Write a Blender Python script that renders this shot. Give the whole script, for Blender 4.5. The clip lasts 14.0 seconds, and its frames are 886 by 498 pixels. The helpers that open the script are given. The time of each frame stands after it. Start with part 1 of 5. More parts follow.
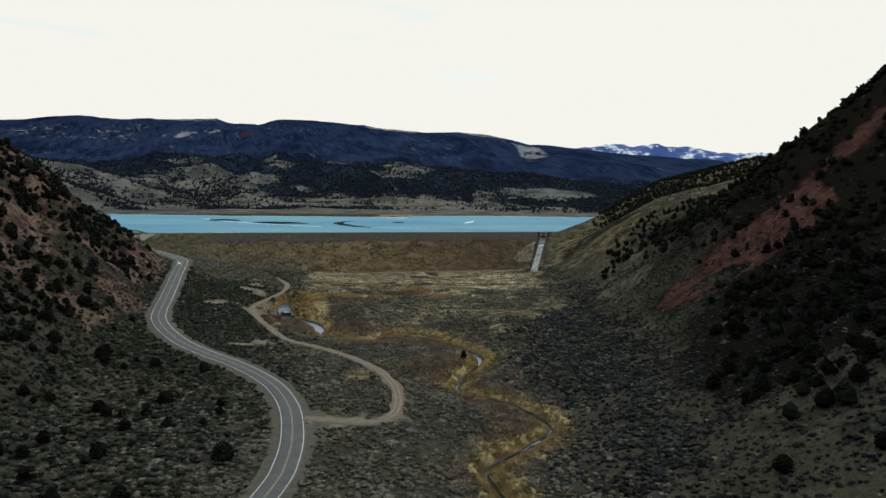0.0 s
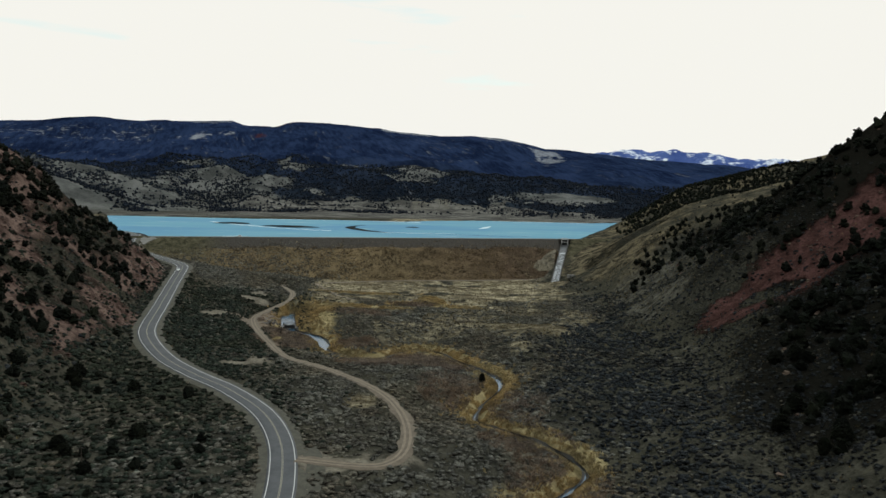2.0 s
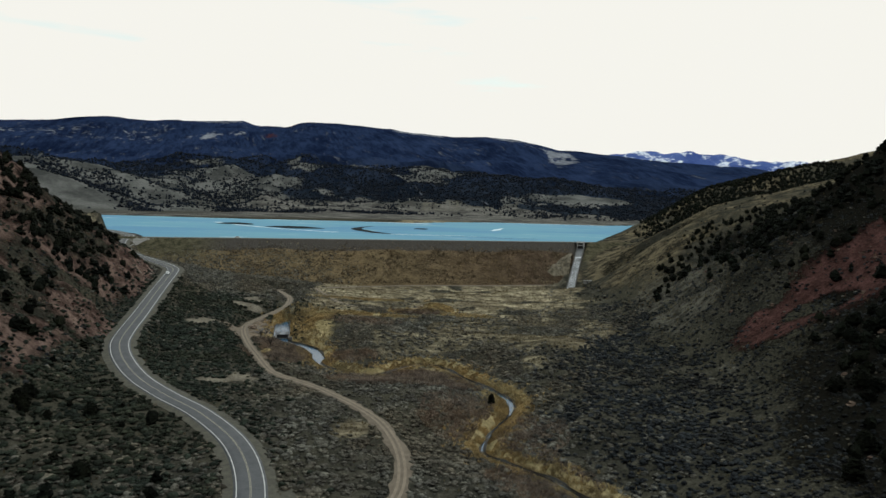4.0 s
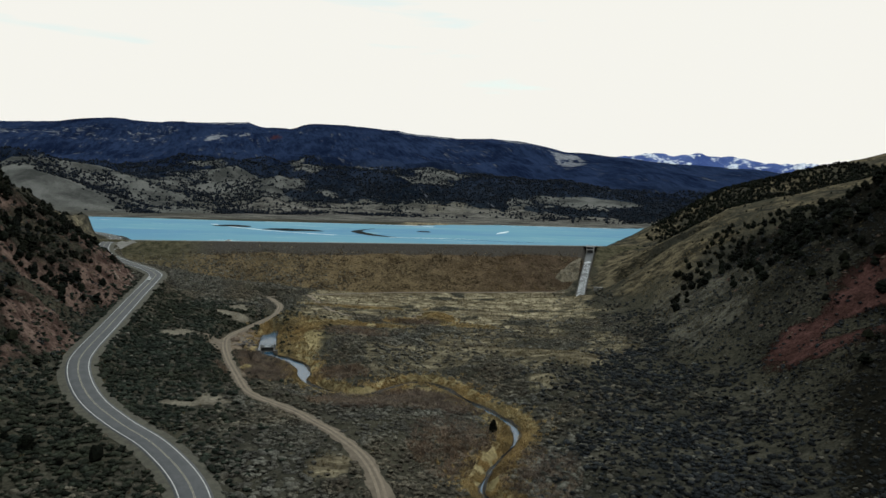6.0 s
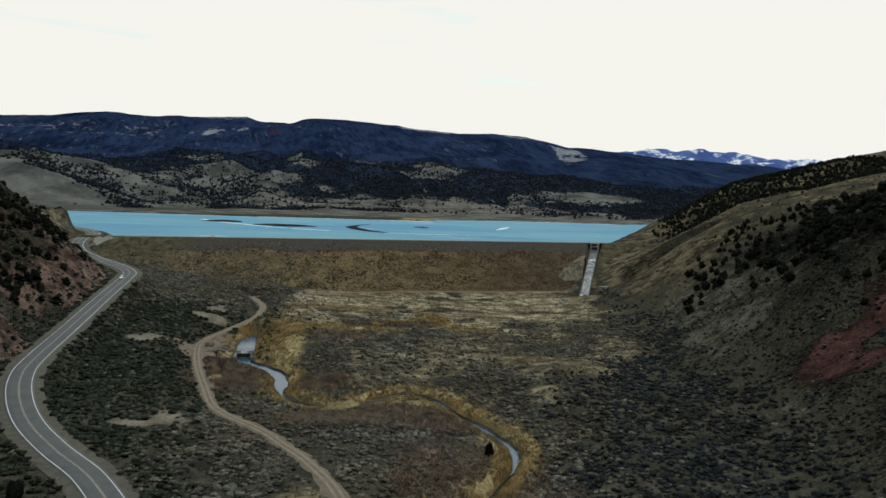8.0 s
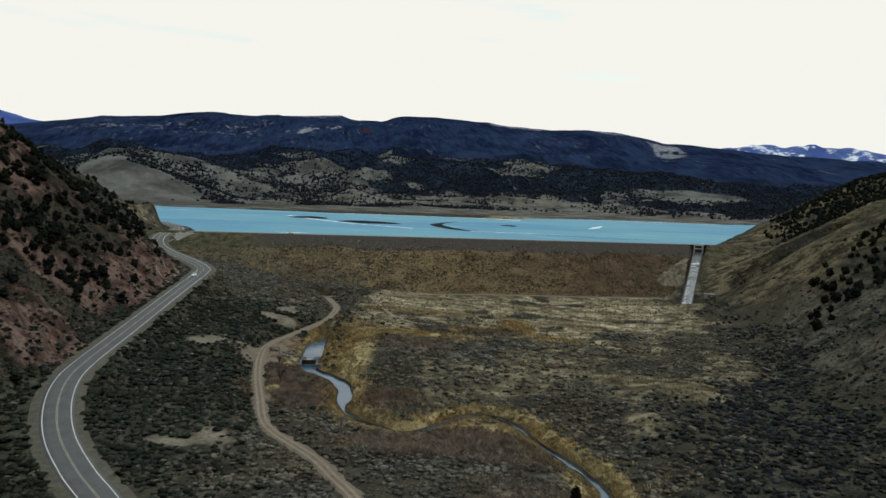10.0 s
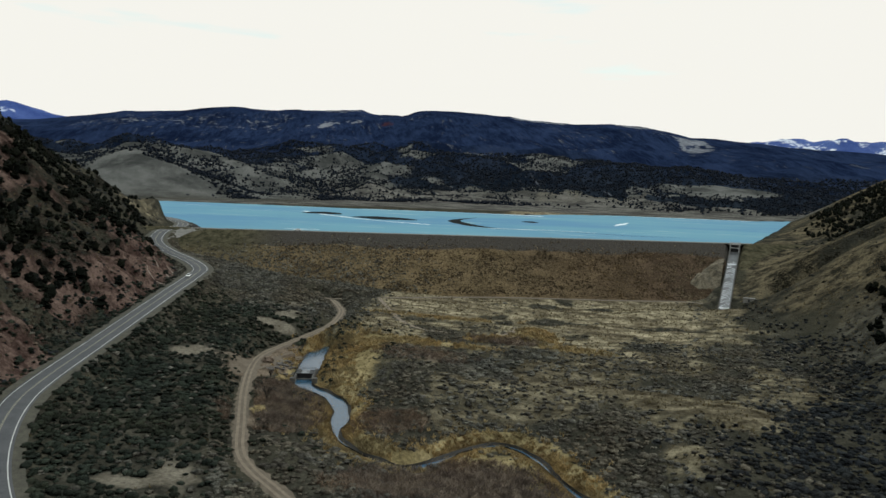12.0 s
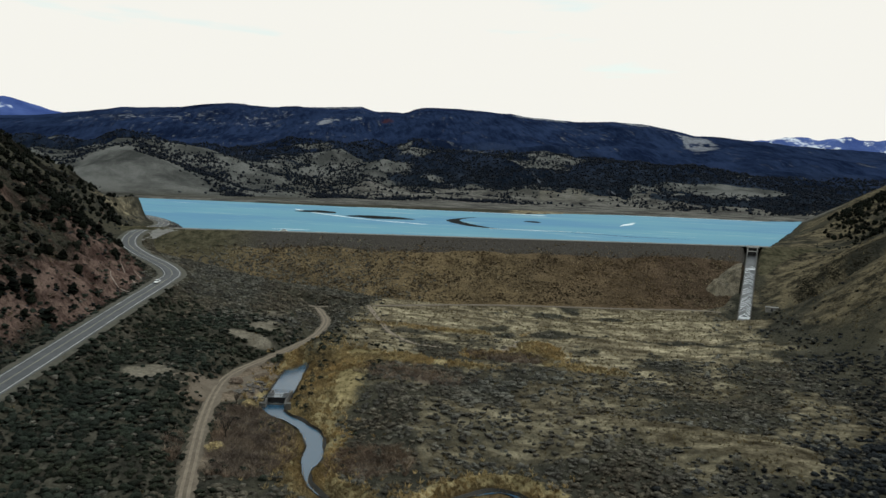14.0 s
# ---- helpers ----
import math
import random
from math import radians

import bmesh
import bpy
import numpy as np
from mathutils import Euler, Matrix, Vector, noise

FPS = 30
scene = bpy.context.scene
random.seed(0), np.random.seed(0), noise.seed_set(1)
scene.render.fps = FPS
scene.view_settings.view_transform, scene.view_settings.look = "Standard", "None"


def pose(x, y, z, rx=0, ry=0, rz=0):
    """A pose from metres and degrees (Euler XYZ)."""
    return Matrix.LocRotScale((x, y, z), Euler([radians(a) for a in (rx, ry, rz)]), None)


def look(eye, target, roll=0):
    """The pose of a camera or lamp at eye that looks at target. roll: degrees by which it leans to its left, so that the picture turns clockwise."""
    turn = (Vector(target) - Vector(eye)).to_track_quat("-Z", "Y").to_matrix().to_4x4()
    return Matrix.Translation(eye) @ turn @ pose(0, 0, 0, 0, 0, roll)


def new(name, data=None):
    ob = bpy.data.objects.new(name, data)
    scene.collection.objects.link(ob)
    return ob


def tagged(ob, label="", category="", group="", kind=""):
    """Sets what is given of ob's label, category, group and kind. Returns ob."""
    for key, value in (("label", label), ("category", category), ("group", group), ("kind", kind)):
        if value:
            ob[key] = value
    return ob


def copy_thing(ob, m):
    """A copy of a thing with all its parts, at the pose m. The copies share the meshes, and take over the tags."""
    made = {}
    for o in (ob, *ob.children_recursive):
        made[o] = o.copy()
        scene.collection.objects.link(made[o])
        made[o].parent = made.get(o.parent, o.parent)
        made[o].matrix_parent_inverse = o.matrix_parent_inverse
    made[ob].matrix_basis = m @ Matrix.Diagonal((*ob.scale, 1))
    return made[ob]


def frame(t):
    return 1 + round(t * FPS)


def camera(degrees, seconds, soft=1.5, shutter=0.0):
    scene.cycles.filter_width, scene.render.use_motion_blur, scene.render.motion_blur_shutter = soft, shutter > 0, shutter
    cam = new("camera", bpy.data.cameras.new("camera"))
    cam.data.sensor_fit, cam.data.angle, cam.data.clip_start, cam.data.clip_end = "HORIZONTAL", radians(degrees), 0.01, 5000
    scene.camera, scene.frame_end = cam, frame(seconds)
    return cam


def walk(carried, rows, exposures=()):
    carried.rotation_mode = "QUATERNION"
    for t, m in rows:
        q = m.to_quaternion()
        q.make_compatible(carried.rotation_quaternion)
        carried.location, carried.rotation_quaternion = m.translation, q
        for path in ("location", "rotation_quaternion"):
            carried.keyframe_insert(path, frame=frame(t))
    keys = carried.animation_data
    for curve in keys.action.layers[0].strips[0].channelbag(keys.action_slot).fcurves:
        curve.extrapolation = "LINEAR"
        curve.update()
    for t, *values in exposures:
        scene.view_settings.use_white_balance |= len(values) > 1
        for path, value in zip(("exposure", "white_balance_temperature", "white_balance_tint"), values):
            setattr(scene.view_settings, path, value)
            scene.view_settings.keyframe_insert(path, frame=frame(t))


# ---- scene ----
cam = camera(65.0, 14.0)
METRES, EYE, TILT, LEAN, TURN = 231.0, 76.0, 0.0, 0.0, 0.0
ROWS = [
    (0.0, 0.0, 0.0, 0.0, 0.07, -5.06, -0.83),
    (0.5, -0.0034, 0.0376, -0.0003, 0.3, -5.01, -0.96),
    (1.0, -0.0054, 0.0753, -0.0006, 0.55, -4.92, -1.1),
    (1.5, -0.0061, 0.1134, -0.001, 0.83, -4.83, -1.23),
    (2.0, -0.0058, 0.1521, -0.0018, 1.3, -4.74, -1.34),
    (2.5, -0.0044, 0.19, -0.0029, 1.63, -4.68, -1.41),
    (3.0, -0.0023, 0.2274, -0.0049, 1.84, -4.66, -1.49),
    (5.5, 0.0107, 0.4054, -0.0116, 2.83, -4.51, -1.65),
    (6.0, 0.0134, 0.4379, -0.0121, 2.86, -4.46, -1.66),
    (6.5, 0.016, 0.4704, -0.0134, 2.87, -4.52, -1.67),
    (7.0, 0.0185, 0.503, -0.015, 2.84, -4.61, -1.69),
    (7.2, 0.0193, 0.516, -0.0158, 2.84, -4.65, -1.7),
    (8.0, 0.022, 0.5695, -0.0189, 2.93, -4.81, -1.76),
    (8.5, 0.0234, 0.6045, -0.0208, 3.74, -4.91, -1.81),
    (9.0, 0.0246, 0.6405, -0.0226, 5.45, -5.0, -1.85),
    (9.3, 0.0251, 0.6625, -0.0237, 6.9, -5.05, -1.87),
    (9.5, 0.0253, 0.6769, -0.0243, 8.03, -5.08, -1.88),
    (10.0, 0.0261, 0.7126, -0.0255, 10.39, -5.21, -1.9),
    (10.5, 0.0254, 0.7478, -0.0265, 11.17, -5.32, -1.87),
    (11.0, 0.0241, 0.7829, -0.0273, 11.94, -5.44, -1.85),
    (11.5, 0.0213, 0.818, -0.0275, 12.13, -5.6, -1.87),
    (12.0, 0.0178, 0.8536, -0.0278, 12.2, -5.67, -1.91),
    (12.5, 0.0138, 0.889, -0.0275, 12.23, -5.73, -1.97),
    (13.0, 0.0096, 0.9247, -0.0281, 12.28, -5.74, -2.0),
    (13.5, 0.0047, 0.9606, -0.0282, 12.29, -5.82, -2.04),
    (14.0, -0.0, 0.9967, -0.0284, 12.3, -5.85, -2.08),
]
walk(cam, [(t, pose(0, 0, EYE, TILT, LEAN, TURN) @ pose(METRES * x, METRES * y, METRES * z, 90 + pitch, roll, yaw)) for t, x, y, z, yaw, pitch, roll in ROWS])

# ---------------------------------------------------------------- light
SUN_EL, SUN_AZ = 38.0, 70.0          # degrees; azimuth clockwise from +y
world = bpy.data.worlds.new("overcast_sky")
scene.world = world
world.use_nodes = True
wt = world.node_tree
wt.nodes.clear()
w_out = wt.nodes.new("ShaderNodeOutputWorld")
w_bg = wt.nodes.new("ShaderNodeBackground")
w_sky = wt.nodes.new("ShaderNodeTexSky")
w_sky.sky_type = 'NISHITA'
w_sky.sun_disc = False
w_sky.sun_elevation, w_sky.sun_rotation = radians(SUN_EL), radians(SUN_AZ)
w_gain = wt.nodes.new("ShaderNodeMix")
w_gain.data_type = 'RGBA'
w_gain.blend_type = 'MULTIPLY'
w_gain.inputs[0].default_value = 1.0
w_gain.inputs[7].default_value = (0.130, 0.255, 0.205, 1)
w_co = wt.nodes.new("ShaderNodeTexCoord")
w_map = wt.nodes.new("ShaderNodeMapping")
w_map.inputs["Scale"].default_value = (1.0, 1.0, 7.0)
w_noise = wt.nodes.new("ShaderNodeTexNoise")
w_noise.inputs["Scale"].default_value = 2.6
w_noise.inputs["Detail"].default_value = 5.0
w_ramp = wt.nodes.new("ShaderNodeValToRGB")
w_ramp.color_ramp.elements[0].position, w_ramp.color_ramp.elements[1].position = 0.20, 0.33
w_ramp.color_ramp.elements[0].color = (0.55, 0.55, 0.55, 1)
w_mix = wt.nodes.new("ShaderNodeMix")
w_mix.data_type = 'RGBA'
w_mix.inputs[7].default_value = (0.915, 0.905, 0.845, 1)
wt.links.new(w_co.outputs["Generated"], w_map.inputs[0])
wt.links.new(w_map.outputs[0], w_noise.inputs["Vector"])
wt.links.new(w_noise.outputs[0], w_ramp.inputs[0])
wt.links.new(w_ramp.outputs[0], w_mix.inputs[0])
wt.links.new(w_sky.outputs[0], w_gain.inputs[6])
wt.links.new(w_gain.outputs[2], w_mix.inputs[6])
# the cloud deck is thinner and brighter overhead, slightly bluer
w_sep = wt.nodes.new("ShaderNodeSeparateXYZ")
w_deck = wt.nodes.new("ShaderNodeValToRGB")
w_deck.color_ramp.elements[0].position, w_deck.color_ramp.elements[1].position = 0.30, 0.85
w_deck.color_ramp.elements[0].color, w_deck.color_ramp.elements[1].color = (1, 1, 1, 1), (0.80, 0.94, 1.02, 1)
w_mul = wt.nodes.new("ShaderNodeMix")
w_mul.data_type, w_mul.blend_type = 'RGBA', 'MULTIPLY'
w_mul.inputs[0].default_value = 1.0
wt.links.new(w_co.outputs["Generated"], w_sep.inputs[0])
wt.links.new(w_sep.outputs[2], w_deck.inputs[0])
wt.links.new(w_mix.outputs[2], w_mul.inputs[6])
wt.links.new(w_deck.outputs[0], w_mul.inputs[7])
wt.links.new(w_mul.outputs[2], w_bg.inputs[0])
wt.links.new(w_bg.outputs[0], w_out.inputs[0])
w_lift = wt.nodes.new("ShaderNodeMapRange")
w_lift.inputs[1].default_value, w_lift.inputs[2].default_value = 0.28, 1.0
w_lift.inputs[3].default_value, w_lift.inputs[4].default_value = 1.0, 1.6
wt.links.new(w_sep.outputs[2], w_lift.inputs[0])
wt.links.new(w_lift.outputs[0], w_bg.inputs[1])

sun = new("sun", bpy.data.lights.new("sun", 'SUN'))
sun.data.energy, sun.data.angle, sun.data.color = 1.0, radians(12), (1.0, 0.985, 0.97)
a, e = radians(SUN_AZ), radians(SUN_EL)
sun.matrix_world = look((math.sin(a) * math.cos(e) * 500, math.cos(a) * math.cos(e) * 500, math.sin(e) * 500), (0, 0, 0))

# ---------------------------------------------------------------- materials


TONE = 0.5


class Nodes:
    """A small builder for node materials."""

    def __init__(self, name, rough=0.9, metal=0.0, spec=0.3):
        self.m = bpy.data.materials.new(name)
        self.m.use_nodes = True
        self.t = self.m.node_tree
        self.b = self.t.nodes["Principled BSDF"]
        self.b.inputs["Roughness"].default_value = rough
        self.b.inputs["Metallic"].default_value = metal
        self.b.inputs["Specular IOR Level"].default_value = spec
        self.geo = self.t.nodes.new("ShaderNodeNewGeometry")

    def add(self, kind, **kw):
        n = self.t.nodes.new(kind)
        for k, v in kw.items():
            n.inputs[k].default_value = v
        return n

    def link(self, a, b):
        self.t.links.new(a, b)

    def noise(self, scale, detail=4.0, rough=0.55, stretch=None):
        n = self.add("ShaderNodeTexNoise", Scale=scale, Detail=detail, Roughness=rough)
        src = self.geo.outputs["Position"]
        if stretch:
            mp = self.add("ShaderNodeMapping", Scale=stretch)
            self.link(src, mp.inputs[0])
            src = mp.outputs[0]
        self.link(src, n.inputs["Vector"])
        return n.outputs[0]

    def slope_noise(self, scale, detail, rough, turn, stretch):
        """Noise drawn out along a heading, in degrees from north."""
        n = self.add("ShaderNodeTexNoise", Scale=scale, Detail=detail, Roughness=rough)
        mp = self.add("ShaderNodeMapping", Scale=tuple(1 / v for v in stretch), Rotation=(0, 0, radians(turn)))
        mp.vector_type = 'TEXTURE'
        self.link(self.geo.outputs["Position"], mp.inputs[0])
        self.link(mp.outputs[0], n.inputs["Vector"])
        return n.outputs[0]

    def ramp(self, src, lo, hi, invert=False):
        n = self.add("ShaderNodeMapRange")
        n.inputs[1].default_value, n.inputs[2].default_value = lo, hi
        if invert:
            n.inputs[3].default_value, n.inputs[4].default_value = 1, 0
        n.interpolation_type = 'SMOOTHSTEP'
        self.link(src, n.inputs[0])
        return n.outputs[0]

    def mix(self, fac, c1, c2, blend='MIX'):
        n = self.t.nodes.new("ShaderNodeMix")
        n.data_type, n.blend_type = 'RGBA', blend
        for v, k in ((fac, 0), (c1, 6), (c2, 7)):
            if isinstance(v, (int, float)):
                n.inputs[k].default_value = v
            elif isinstance(v, tuple):
                n.inputs[k].default_value = (*v, 1)
            else:
                self.link(v, n.inputs[k])
        return n.outputs[2]

    def maths(self, op, a, b=0.0):
        n = self.t.nodes.new("ShaderNodeMath")
        n.operation = op
        for v, k in ((a, 0), (b, 1)):
            if isinstance(v, (int, float)):
                n.inputs[k].default_value = v
            else:
                self.link(v, n.inputs[k])
        return n.outputs[0]

    def zone(self, name):
        n = self.t.nodes.new("ShaderNodeAttribute")
        n.attribute_name = name
        s = self.t.nodes.new("ShaderNodeSeparateColor")
        self.link(n.outputs["Color"], s.inputs[0])
        return [*s.outputs[:3], n.outputs["Alpha"]]

    def bump(self, src, strength=0.5, dist=0.2):
        n = self.add("ShaderNodeBump", Strength=strength, Distance=dist)
        self.link(src, n.inputs["Height"])
        self.link(n.outputs[0], self.b.inputs["Normal"])

    def done(self, colour):
        """The tables of colours are twice the true reflectance: halve them here."""
        self.link(self.mix(1.0, colour, (TONE, TONE, TONE), 'MULTIPLY'), self.b.inputs["Base Color"])
        return self.m


def ground_material():
    n = Nodes("valley_ground", 1.0, spec=0.0)
    big, mid, fine = n.noise(0.022, 5), n.noise(0.13, 5), n.noise(0.9, 4, 0.65)
    streak = n.noise(0.16, 5, 0.6, (0.45, 1.2, 0.25))
    z1, z2, z3, z4 = n.zone("zone"), n.zone("far"), n.zone("more"), n.zone("crags_haze")
    c = n.mix(n.ramp(mid, 0.35, 0.7), (0.046, 0.045, 0.036), (0.128, 0.119, 0.092))
    c = n.mix(n.ramp(big, 0.42, 0.65), c, (0.098, 0.091, 0.066))
    tan = n.mix(n.ramp(streak, 0.32, 0.66), (0.200, 0.172, 0.120), (0.530, 0.462, 0.325))
    jit = n.maths('MULTIPLY', n.maths('SUBTRACT', fine, 0.5), 0.9)
    jit2 = n.maths('MULTIPLY', n.maths('SUBTRACT', mid, 0.5), 0.9)

    def edge(m):
        return n.ramp(n.maths('ADD', m, n.maths('ADD', jit, jit2)), 0.3, 0.7)
    sep = n.t.nodes.new("ShaderNodeSeparateXYZ")
    n.link(n.geo.outputs["Position"], sep.inputs[0])
    spur = n.mix(n.ramp(n.noise(0.11, 8, 0.78, (1, 1, .6)), 0.40, 0.60), (0.046, 0.042, 0.032), (0.285, 0.234, 0.148))
    tan = n.mix(n.maths('MULTIPLY', n.ramp(n.noise(0.035, 5, 0.6, (.7, 1.3, 1)), 0.42, 0.60), 0.55), tan, n.mix(n.ramp(streak, .35, .65), (0.090, 0.072, 0.050), (0.185, 0.152, 0.106)))
    mottle = n.ramp(n.noise(0.16, 6, 0.7, (.8, 1.25, 1)), 0.40, 0.62)
    tan = n.mix(mottle, n.mix(1.0, tan, (0.56, 0.54, 0.50), 'MULTIPLY'), n.mix(1.0, tan, (1.36, 1.34, 1.28), 'MULTIPLY'))
    tan = n.mix(n.ramp(sep.outputs[1], 470.0, 530.0), n.mix(1.0, tan, (0.80, 0.80, 0.80), 'MULTIPLY'), n.mix(1.0, tan, (1.15, 1.15, 1.15), 'MULTIPLY'))
    scree = n.mix(n.ramp(n.noise(0.14, 7, 0.75, (1, 1, .4)), 0.38, 0.62), (0.056, 0.054, 0.045), (0.225, 0.210, 0.168))
    spur = n.mix(n.ramp(sep.outputs[1], 505.0, 565.0), scree, spur)
    tan = n.mix(n.ramp(sep.outputs[0], 84.0, 100.0), tan, spur)
    c = n.mix(edge(z1[1]), c, tan)
    # dark litter, and the shade painted into the spur gully
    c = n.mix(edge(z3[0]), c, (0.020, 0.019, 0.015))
    east = n.ramp(sep.outputs[0], 0.0, 60.0)
    veins = n.ramp(n.noise(0.13, 6, 0.7, (1, 1, 0.18)), 0.36, 0.62)
    red = n.mix(veins, n.mix(east, (0.086, 0.054, 0.045), (0.080, 0.042, 0.036)), n.mix(east, (0.290, 0.200, 0.164), (0.165, 0.082, 0.073)))
    c = n.mix(edge(z1[0]), c, red)
    c = n.mix(edge(z3[3]), c, n.mix(n.ramp(mid, .35, .65), (0.170, 0.130, 0.096), (0.320, 0.250, 0.186)))
    c = n.mix(edge(z1[2]), c, n.mix(n.ramp(mid, .35, .65), (0.330, 0.260, 0.130), (0.600, 0.480, 0.255)))
    c = n.mix(edge(z2[2]), c, n.mix(n.ramp(mid, .35, .65), (0.200, 0.176, 0.136), (0.330, 0.292, 0.228)))
    shore = n.mix(n.ramp(n.noise(0.03, 7, 0.7, (0.7, 1.0, 1)), 0.38, 0.62), (0.086, 0.083, 0.076), (0.265, 0.252, 0.226))
    c = n.mix(z3[1], c, shore)
    grassy = n.mix(n.ramp(n.noise(0.012, 7, 0.65), 0.36, 0.64), (0.080, 0.083, 0.079), (0.240, 0.240, 0.226))
    c = n.mix(z3[2], c, grassy)
    wood = n.maths('ADD', n.maths('MULTIPLY', n.slope_noise(0.05, 8, 0.78, 20, (1, .16, .4)), 0.6), n.maths('MULTIPLY', n.noise(0.006, 6, 0.6, (1, .4, 1)), 0.4))
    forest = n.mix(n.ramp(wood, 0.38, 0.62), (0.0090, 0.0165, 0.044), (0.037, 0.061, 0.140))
    # forest turns navy with distance: haze put into the colour
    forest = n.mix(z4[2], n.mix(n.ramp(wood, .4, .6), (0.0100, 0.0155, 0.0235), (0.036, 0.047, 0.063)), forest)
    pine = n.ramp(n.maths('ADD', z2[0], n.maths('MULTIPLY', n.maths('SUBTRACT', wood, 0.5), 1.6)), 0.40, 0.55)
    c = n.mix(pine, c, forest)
    speck = n.maths('MULTIPLY', n.ramp(n.slope_noise(0.036, 5, 0.75, 22, (1.25, .22, .4)), 0.57, 0.66), n.maths('MULTIPLY', pine, n.ramp(n.noise(0.0035, 3), .48, .60)))
    c = n.mix(speck, c, (0.165, 0.174, 0.200))
    face = n.ramp(n.maths('ADD', z4[0], n.maths('MULTIPLY', n.maths('SUBTRACT', n.noise(0.03, 6, 0.7, (1, 1, 0.3)), 0.5), 2.0)), 0.55, 0.75)
    c = n.mix(face, c, n.mix(n.ramp(wood, .35, .65), (0.110, 0.122, 0.155), (0.42, 0.44, 0.49)))
    c = n.mix(n.ramp(n.maths('ADD', z4[1], n.maths('MULTIPLY', n.maths('SUBTRACT', wood, .5), 1.5)), .4, .7), c, (0.075, 0.036, 0.050))
    # the blue of the far peaks is haze painted into the rock colour
    haze_blue = n.mix(n.ramp(n.noise(0.006, 6), 0.35, 0.65), (0.075, 0.130, 0.40), (0.140, 0.220, 0.56))
    snow = n.mix(n.ramp(n.noise(0.013, 7, 0.7, (1, 1, 0.6)), 0.50, 0.61), haze_blue, (1.30, 1.38, 1.52))
    snow = n.mix(n.ramp(sep.outputs[0], -2000.0, -1200.0), n.mix(n.ramp(n.noise(0.012, 5), 0.66, 0.74), haze_blue, (0.9, 1.0, 1.25)), snow)
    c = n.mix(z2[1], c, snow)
    c = n.mix(n.ramp(fine, 0.25, 0.8), n.mix(1.0, c, (1.25, 1.25, 1.25), 'MULTIPLY'), n.mix(1.0, c, (0.5, 0.5, 0.5), 'MULTIPLY'))
    rills = n.maths('MULTIPLY', n.noise(0.22, 5, 0.6, (1, 1, 0.12)), n.maths('MULTIPLY', edge(z1[0]), 5.0))
    n.bump(n.maths('ADD', rills, n.maths('ADD', fine, mid)), 0.9, 0.8)
    return n.done(c)


def plain(name, c1, c2, scale=0.6, rough=0.9, bump=0.3, metal=0.0, spec=0.3, dist=0.05):
    n = Nodes(name, rough, metal, spec)
    a, b = n.noise(scale, 4), n.noise(scale * 7, 4)
    m = n.maths('ADD', n.maths('MULTIPLY', a, 0.6), n.maths('MULTIPLY', b, 0.4))
    n.bump(b, bump, dist)
    return n.done(n.mix(n.ramp(m, 0.35, 0.65), c1, c2))


def leafy(name, c1, c2, c3, rough=0.85):
    """Foliage that varies from clump to clump and from plant to plant."""
    n = Nodes(name, rough, spec=0.04)
    isl = n.geo.outputs["Random Per Island"]
    c = n.mix(isl, c1, c2)
    c = n.mix(n.ramp(n.noise(0.05, 4), 0.42, 0.66), c, c3)
    patch = n.ramp(n.noise(0.17, 4, 0.6), 0.40, 0.60)
    c = n.mix(patch, n.mix(1.0, c, (0.66, 0.66, 0.68), 'MULTIPLY'), n.mix(1.0, c, (1.22, 1.22, 1.20), 'MULTIPLY'))
    c = n.mix(n.ramp(n.noise(0.024, 3), 0.44, 0.60), c, n.mix(1.0, c, (1.06, 0.97, 0.87), 'MULTIPLY'))
    grain = n.noise(3.2, 3, 0.6)
    c = n.mix(n.ramp(grain, 0.35, 0.70), c, n.mix(1.0, c, (0.42, 0.42, 0.42), 'MULTIPLY'))
    n.bump(grain, 1.0, 0.6)
    return n.done(c)


M_GROUND = ground_material()
M_ASPHALT = plain("aged_asphalt", (0.098, 0.102, 0.110), (0.138, 0.141, 0.147), 0.25, 0.85, 0.2)
M_GRAVEL = plain("gravel_shoulder", (0.076, 0.072, 0.054), (0.138, 0.128, 0.096), 0.5, 0.95, 0.5)
M_DIRT = plain("dirt_track", (0.158, 0.123, 0.088), (0.252, 0.202, 0.147), 0.3, 0.95, 0.5)
M_RUT = plain("wheel_ruts", (0.260, 0.204, 0.148), (0.365, 0.296, 0.222), 0.5, 0.95, 0.4)
M_WHITE = plain("white_road_paint", (0.62, 0.62, 0.60), (0.90, 0.89, 0.86), 0.8, 0.7, 0.05)
M_YELLOW = plain("yellow_road_paint", (0.34, 0.315, 0.235), (0.48, 0.445, 0.34), 0.8, 0.7, 0.05)
M_CONCRETE = plain("weathered_concrete", (0.20, 0.19, 0.175), (0.33, 0.32, 0.30), 0.35, 0.85, 0.2)
M_SAGE = leafy("sagebrush", (0.140, 0.138, 0.118), (0.375, 0.360, 0.306), (0.225, 0.208, 0.170))
M_DRY = leafy("dry_grass", (0.200, 0.160, 0.082), (0.430, 0.352, 0.200), (0.290, 0.232, 0.118))
M_REED = leafy("golden_reeds", (0.720, 0.545, 0.265), (1.000, 0.800, 0.440), (0.860, 0.650, 0.330))
M_BROWN = leafy("bare_willow_brush", (0.300, 0.228, 0.180), (0.560, 0.450, 0.355), (0.410, 0.312, 0.246))
M_JUNIPER = leafy("juniper_needles", (0.008, 0.011, 0.008), (0.026, 0.032, 0.021), (0.012, 0.015, 0.010))
M_BARK = plain("juniper_bark", (0.045, 0.033, 0.025), (0.085, 0.066, 0.05), 3.0)

